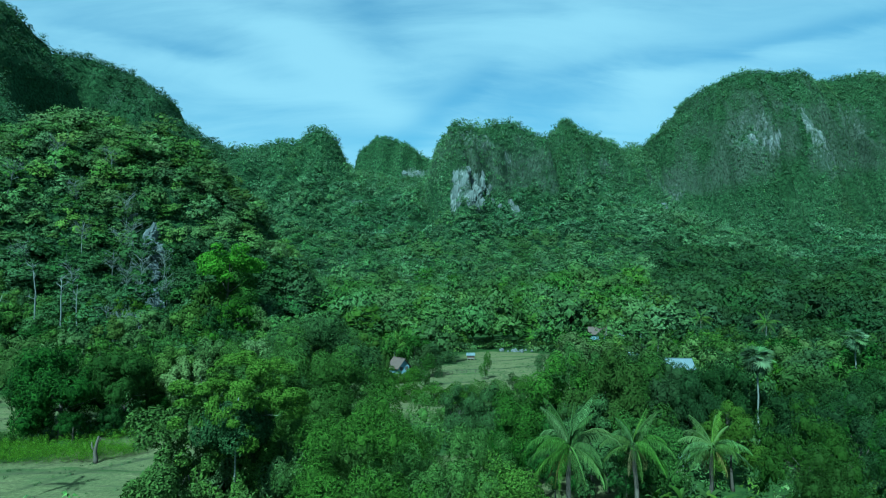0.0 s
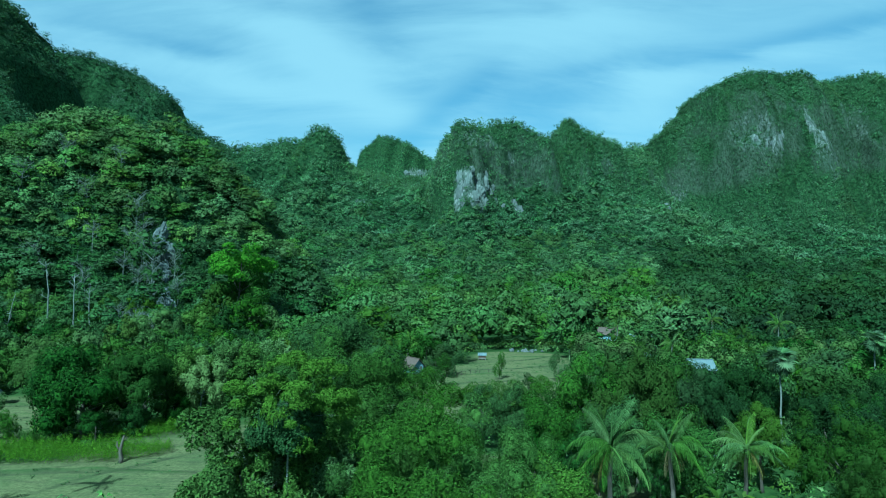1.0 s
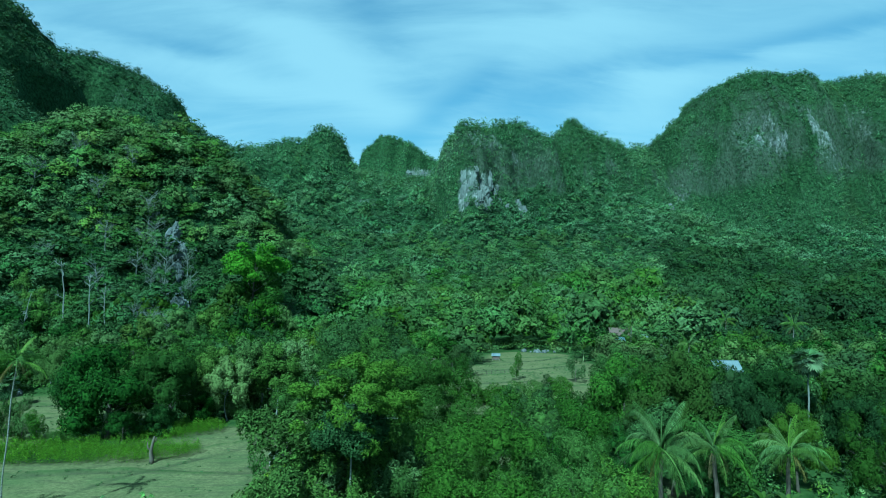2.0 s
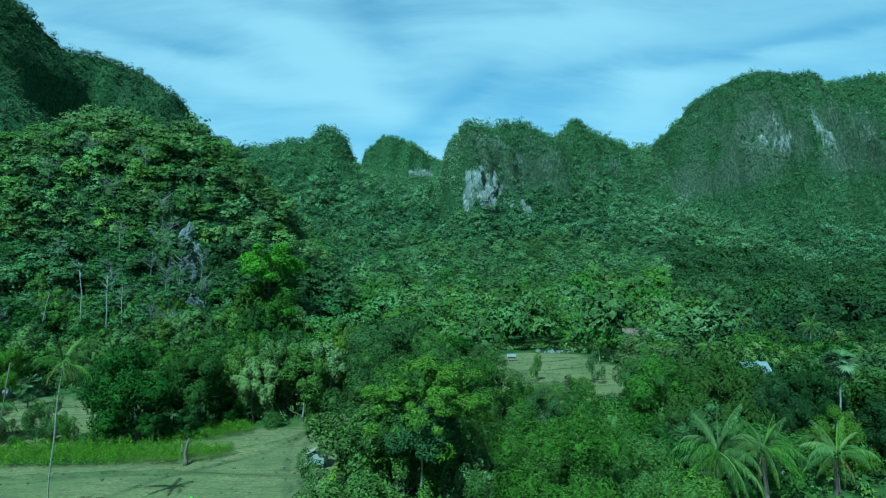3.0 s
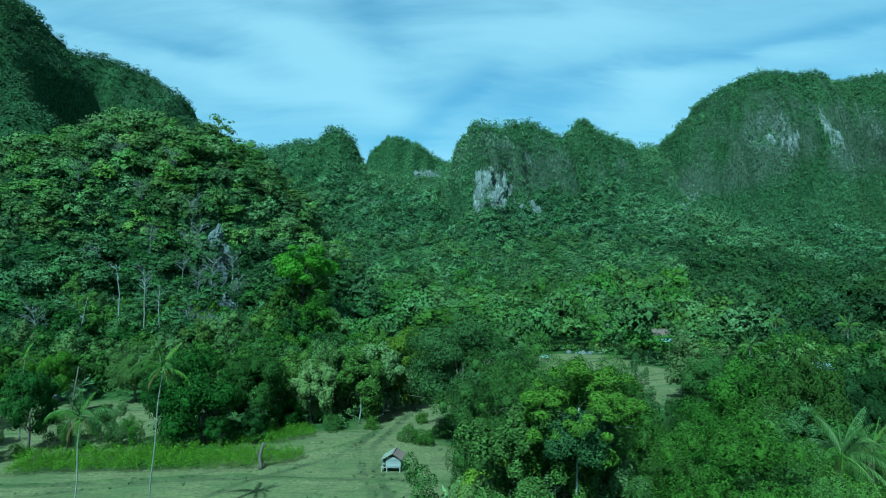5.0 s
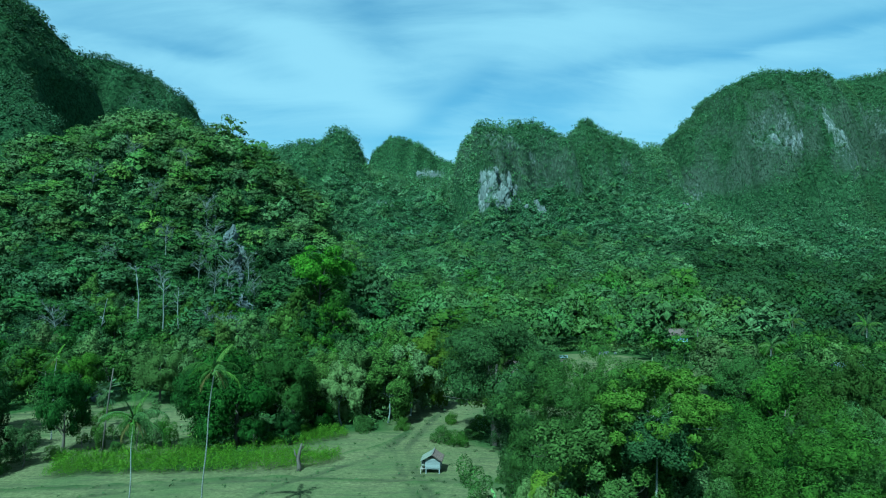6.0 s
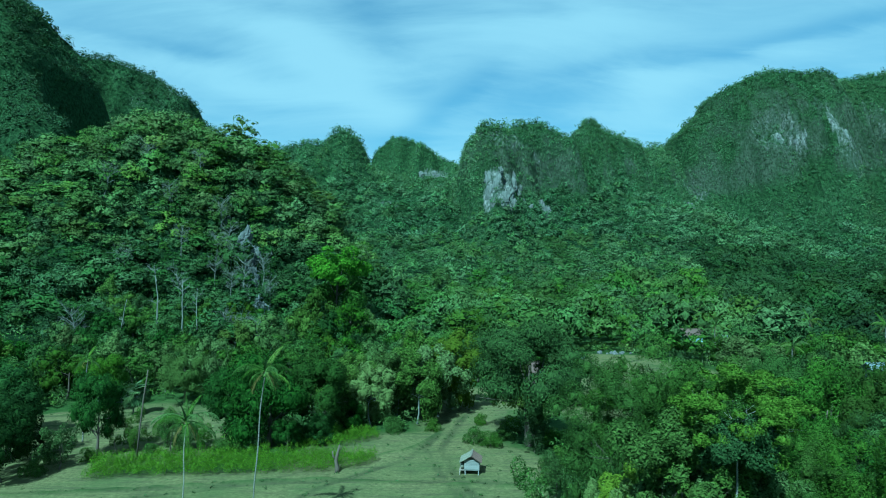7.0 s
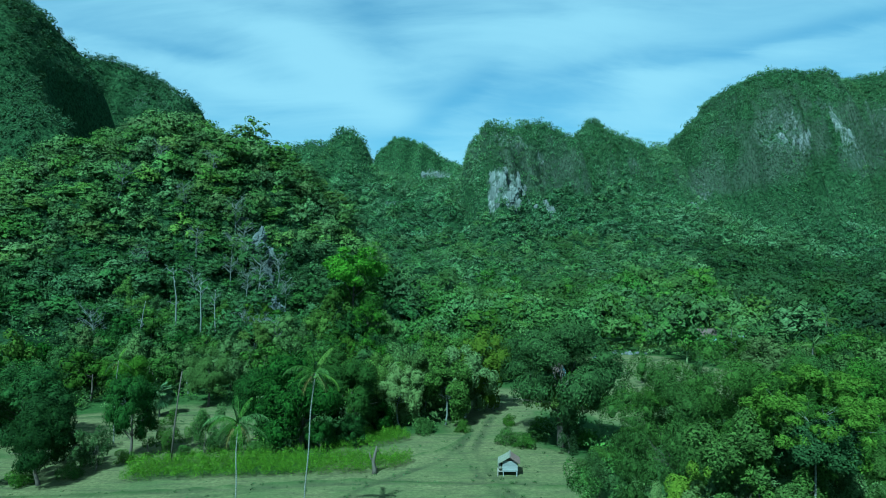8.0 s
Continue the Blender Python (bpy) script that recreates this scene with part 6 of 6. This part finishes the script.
FAR_CRAGS = [far_crag_mesh(sd) for sd in (1.5, 5.2, 9.1)]
rng = np.random.default_rng(145)
for i, (x, z, sx, sz) in enumerate([(13, 110, 5, 11), (20, 106, 4, 12), (12, 94, 4, 12), (28, 106, 5, 12), (35, 108, 5, 10), (40, 98, 4, 10), (24, 90, 6, 9), (34, 88, 5, 8), (64, 88, 4, 10), (69, 82, 4, 9), (17, 100, 4, 9), (31, 98, 5, 9), (36, 115, 4, 8), (43, 104, 4, 8), (15, 84, 3, 8), (45, 90, 4, 7), (53, 86, 3, 7), (31, 81, 4, 6), (22, 117, 4, 6),
                                    (376, 178, 4, 10), (385, 184, 3, 11), (367, 172, 3, 7), (354, 178, 3, 7), (425, 204, 4, 10), (433, 182, 5, 12), (249, 98, 6, 9), (-70, 200, 9, 9), (-59, 203, 9, 11), (-48, 202, 9, 10), (-38, 199, 8, 8)]):
    y = face_at(x, z, 880.0 if z > 190 else 470.0)
    b = tagged(new("cliff_face", FAR_CRAGS[i % 3]), "pale grey limestone cliff face, streaked dark, above forest", "rock", "limestone cliffs")
    b.matrix_basis = Matrix.LocRotScale((x, y + 3.4, z), Euler((-0.35, 0, rng.uniform(-0.3, 0.3))), (sx, 5.0, sz))

# ---- crop, undergrowth and weeds ----
def bush_field(name, label, category, seed, X, Y, R, leaves, leaf, material, high=0.7, flat=0.9, templates=5, body=0.0):
    rng = np.random.default_rng(seed)
    temps = [lobed_crown(rng, 5, leaves, leaf, 0.5, 1.0, flat, jitter=0.55, under=-0.4, droop=0.3, body=body) for _ in range(templates)]
    V, S, sp = plant(rng, X, Y, R, R * high, temps)
    return tagged(new(name, leaf_mesh(name, V, S, material, sp)), label, category, kind="stuff")


def inside(X, Y, pts):
    ok = np.zeros(len(X), bool)
    for (x0, y0), (x1, y1) in zip(pts, pts[1:] + pts[:1]):
        cross = ((y0 > Y) != (y1 > Y)) & (X < (x1 - x0) * (Y - y0) / (y1 - y0 + 1e-9) + x0)
        ok ^= cross
    return ok


CROP_1 = [(-69.5, 68.0), (-54, 69.6), (-43, 70.4), (-40.2, 71.4), (-36.8, 74.0), (-38.0, 76.6), (-45, 77.6), (-54, 77.0), (-62, 76.2), (-71, 74.4)]
CROP_2 = [(-48.5, 80.8), (-42, 80.6), (-38.2, 83.6), (-37.6, 87.2), (-42, 88.0), (-48.6, 87.0)]
rng = np.random.default_rng(150)
X, Y = scatter(rng, -75, -34, 66, 90, 0.55)
ok = inside(X, Y, CROP_1) | inside(X, Y, CROP_2)
X, Y = X[ok], Y[ok]
bush_field("crop_patch", "dense low patch of vivid yellow-green crop plants", "crop", 151, X, Y, rng.uniform(0.40, 0.95, len(X)), 96, 0.19, M_CROP, 0.8, 1.35, body=0.0)

X, Y = scatter(rng, -130, 130, 40, 196, 2.3)
X, Y = X[(Y < 152) | (np.abs(X - 10) < 40)], Y[(Y < 152) | (np.abs(X - 10) < 40)]
fm = np.max([field_mask(X + dx, Y + dy) for dx, dy in ((0, 0), (1.2, 0), (-1.2, 0), (0, 1.2), (0, -1.2))], axis=0)
ok = in_view(X, Y) & (fm < 0.25) & ~inside(X, Y, CROP_1) & ~inside(X, Y, CROP_2) & (rng.random(len(X)) < 0.85) & (np.hypot(X + 25.4, Y - 70.4) > 3)
X, Y = X[ok], Y[ok]
R = rng.uniform(0.8, 1.9, len(X)) * np.where((X > -14) & (X < 22) & (Y > 84) & (Y < 124), 0.6, 1.0)
bush_field("undergrowth", "mixed green shrubs and weeds under the trees", "shrubs", 152, X, Y, R, 40, 0.36, M_HILL, 0.6, 1.0)

# tufts of weeds along the ruts and banks of the stubble
X, Y = scatter(rng, -100, 34, 57, 172, 0.62)
near = np.clip(1.3 * rut_mask(X, Y) + bund_mask(X, Y), 0, 1)
ok = (field_mask(X, Y) > 0.6) & in_view(X, Y) & (rng.random(len(X)) < 0.05 + 0.35 * near + 0.25 * np.clip(fractal(X, Y, 14, 3, 99) * 2 - 0.3, 0, 1)) & ~inside(X, Y, CROP_1) & ~inside(X, Y, CROP_2) & (np.hypot(X + 25.4, Y - 70.4) > 2)
X, Y = X[ok], Y[ok]
bush_field("field_weeds", "sparse tufts of grass and weeds on dry stubble", "weeds", 153, X, Y, rng.uniform(0.10, 0.34, len(X)), 14, 0.6, M_FOOT, 0.3, 0.8)
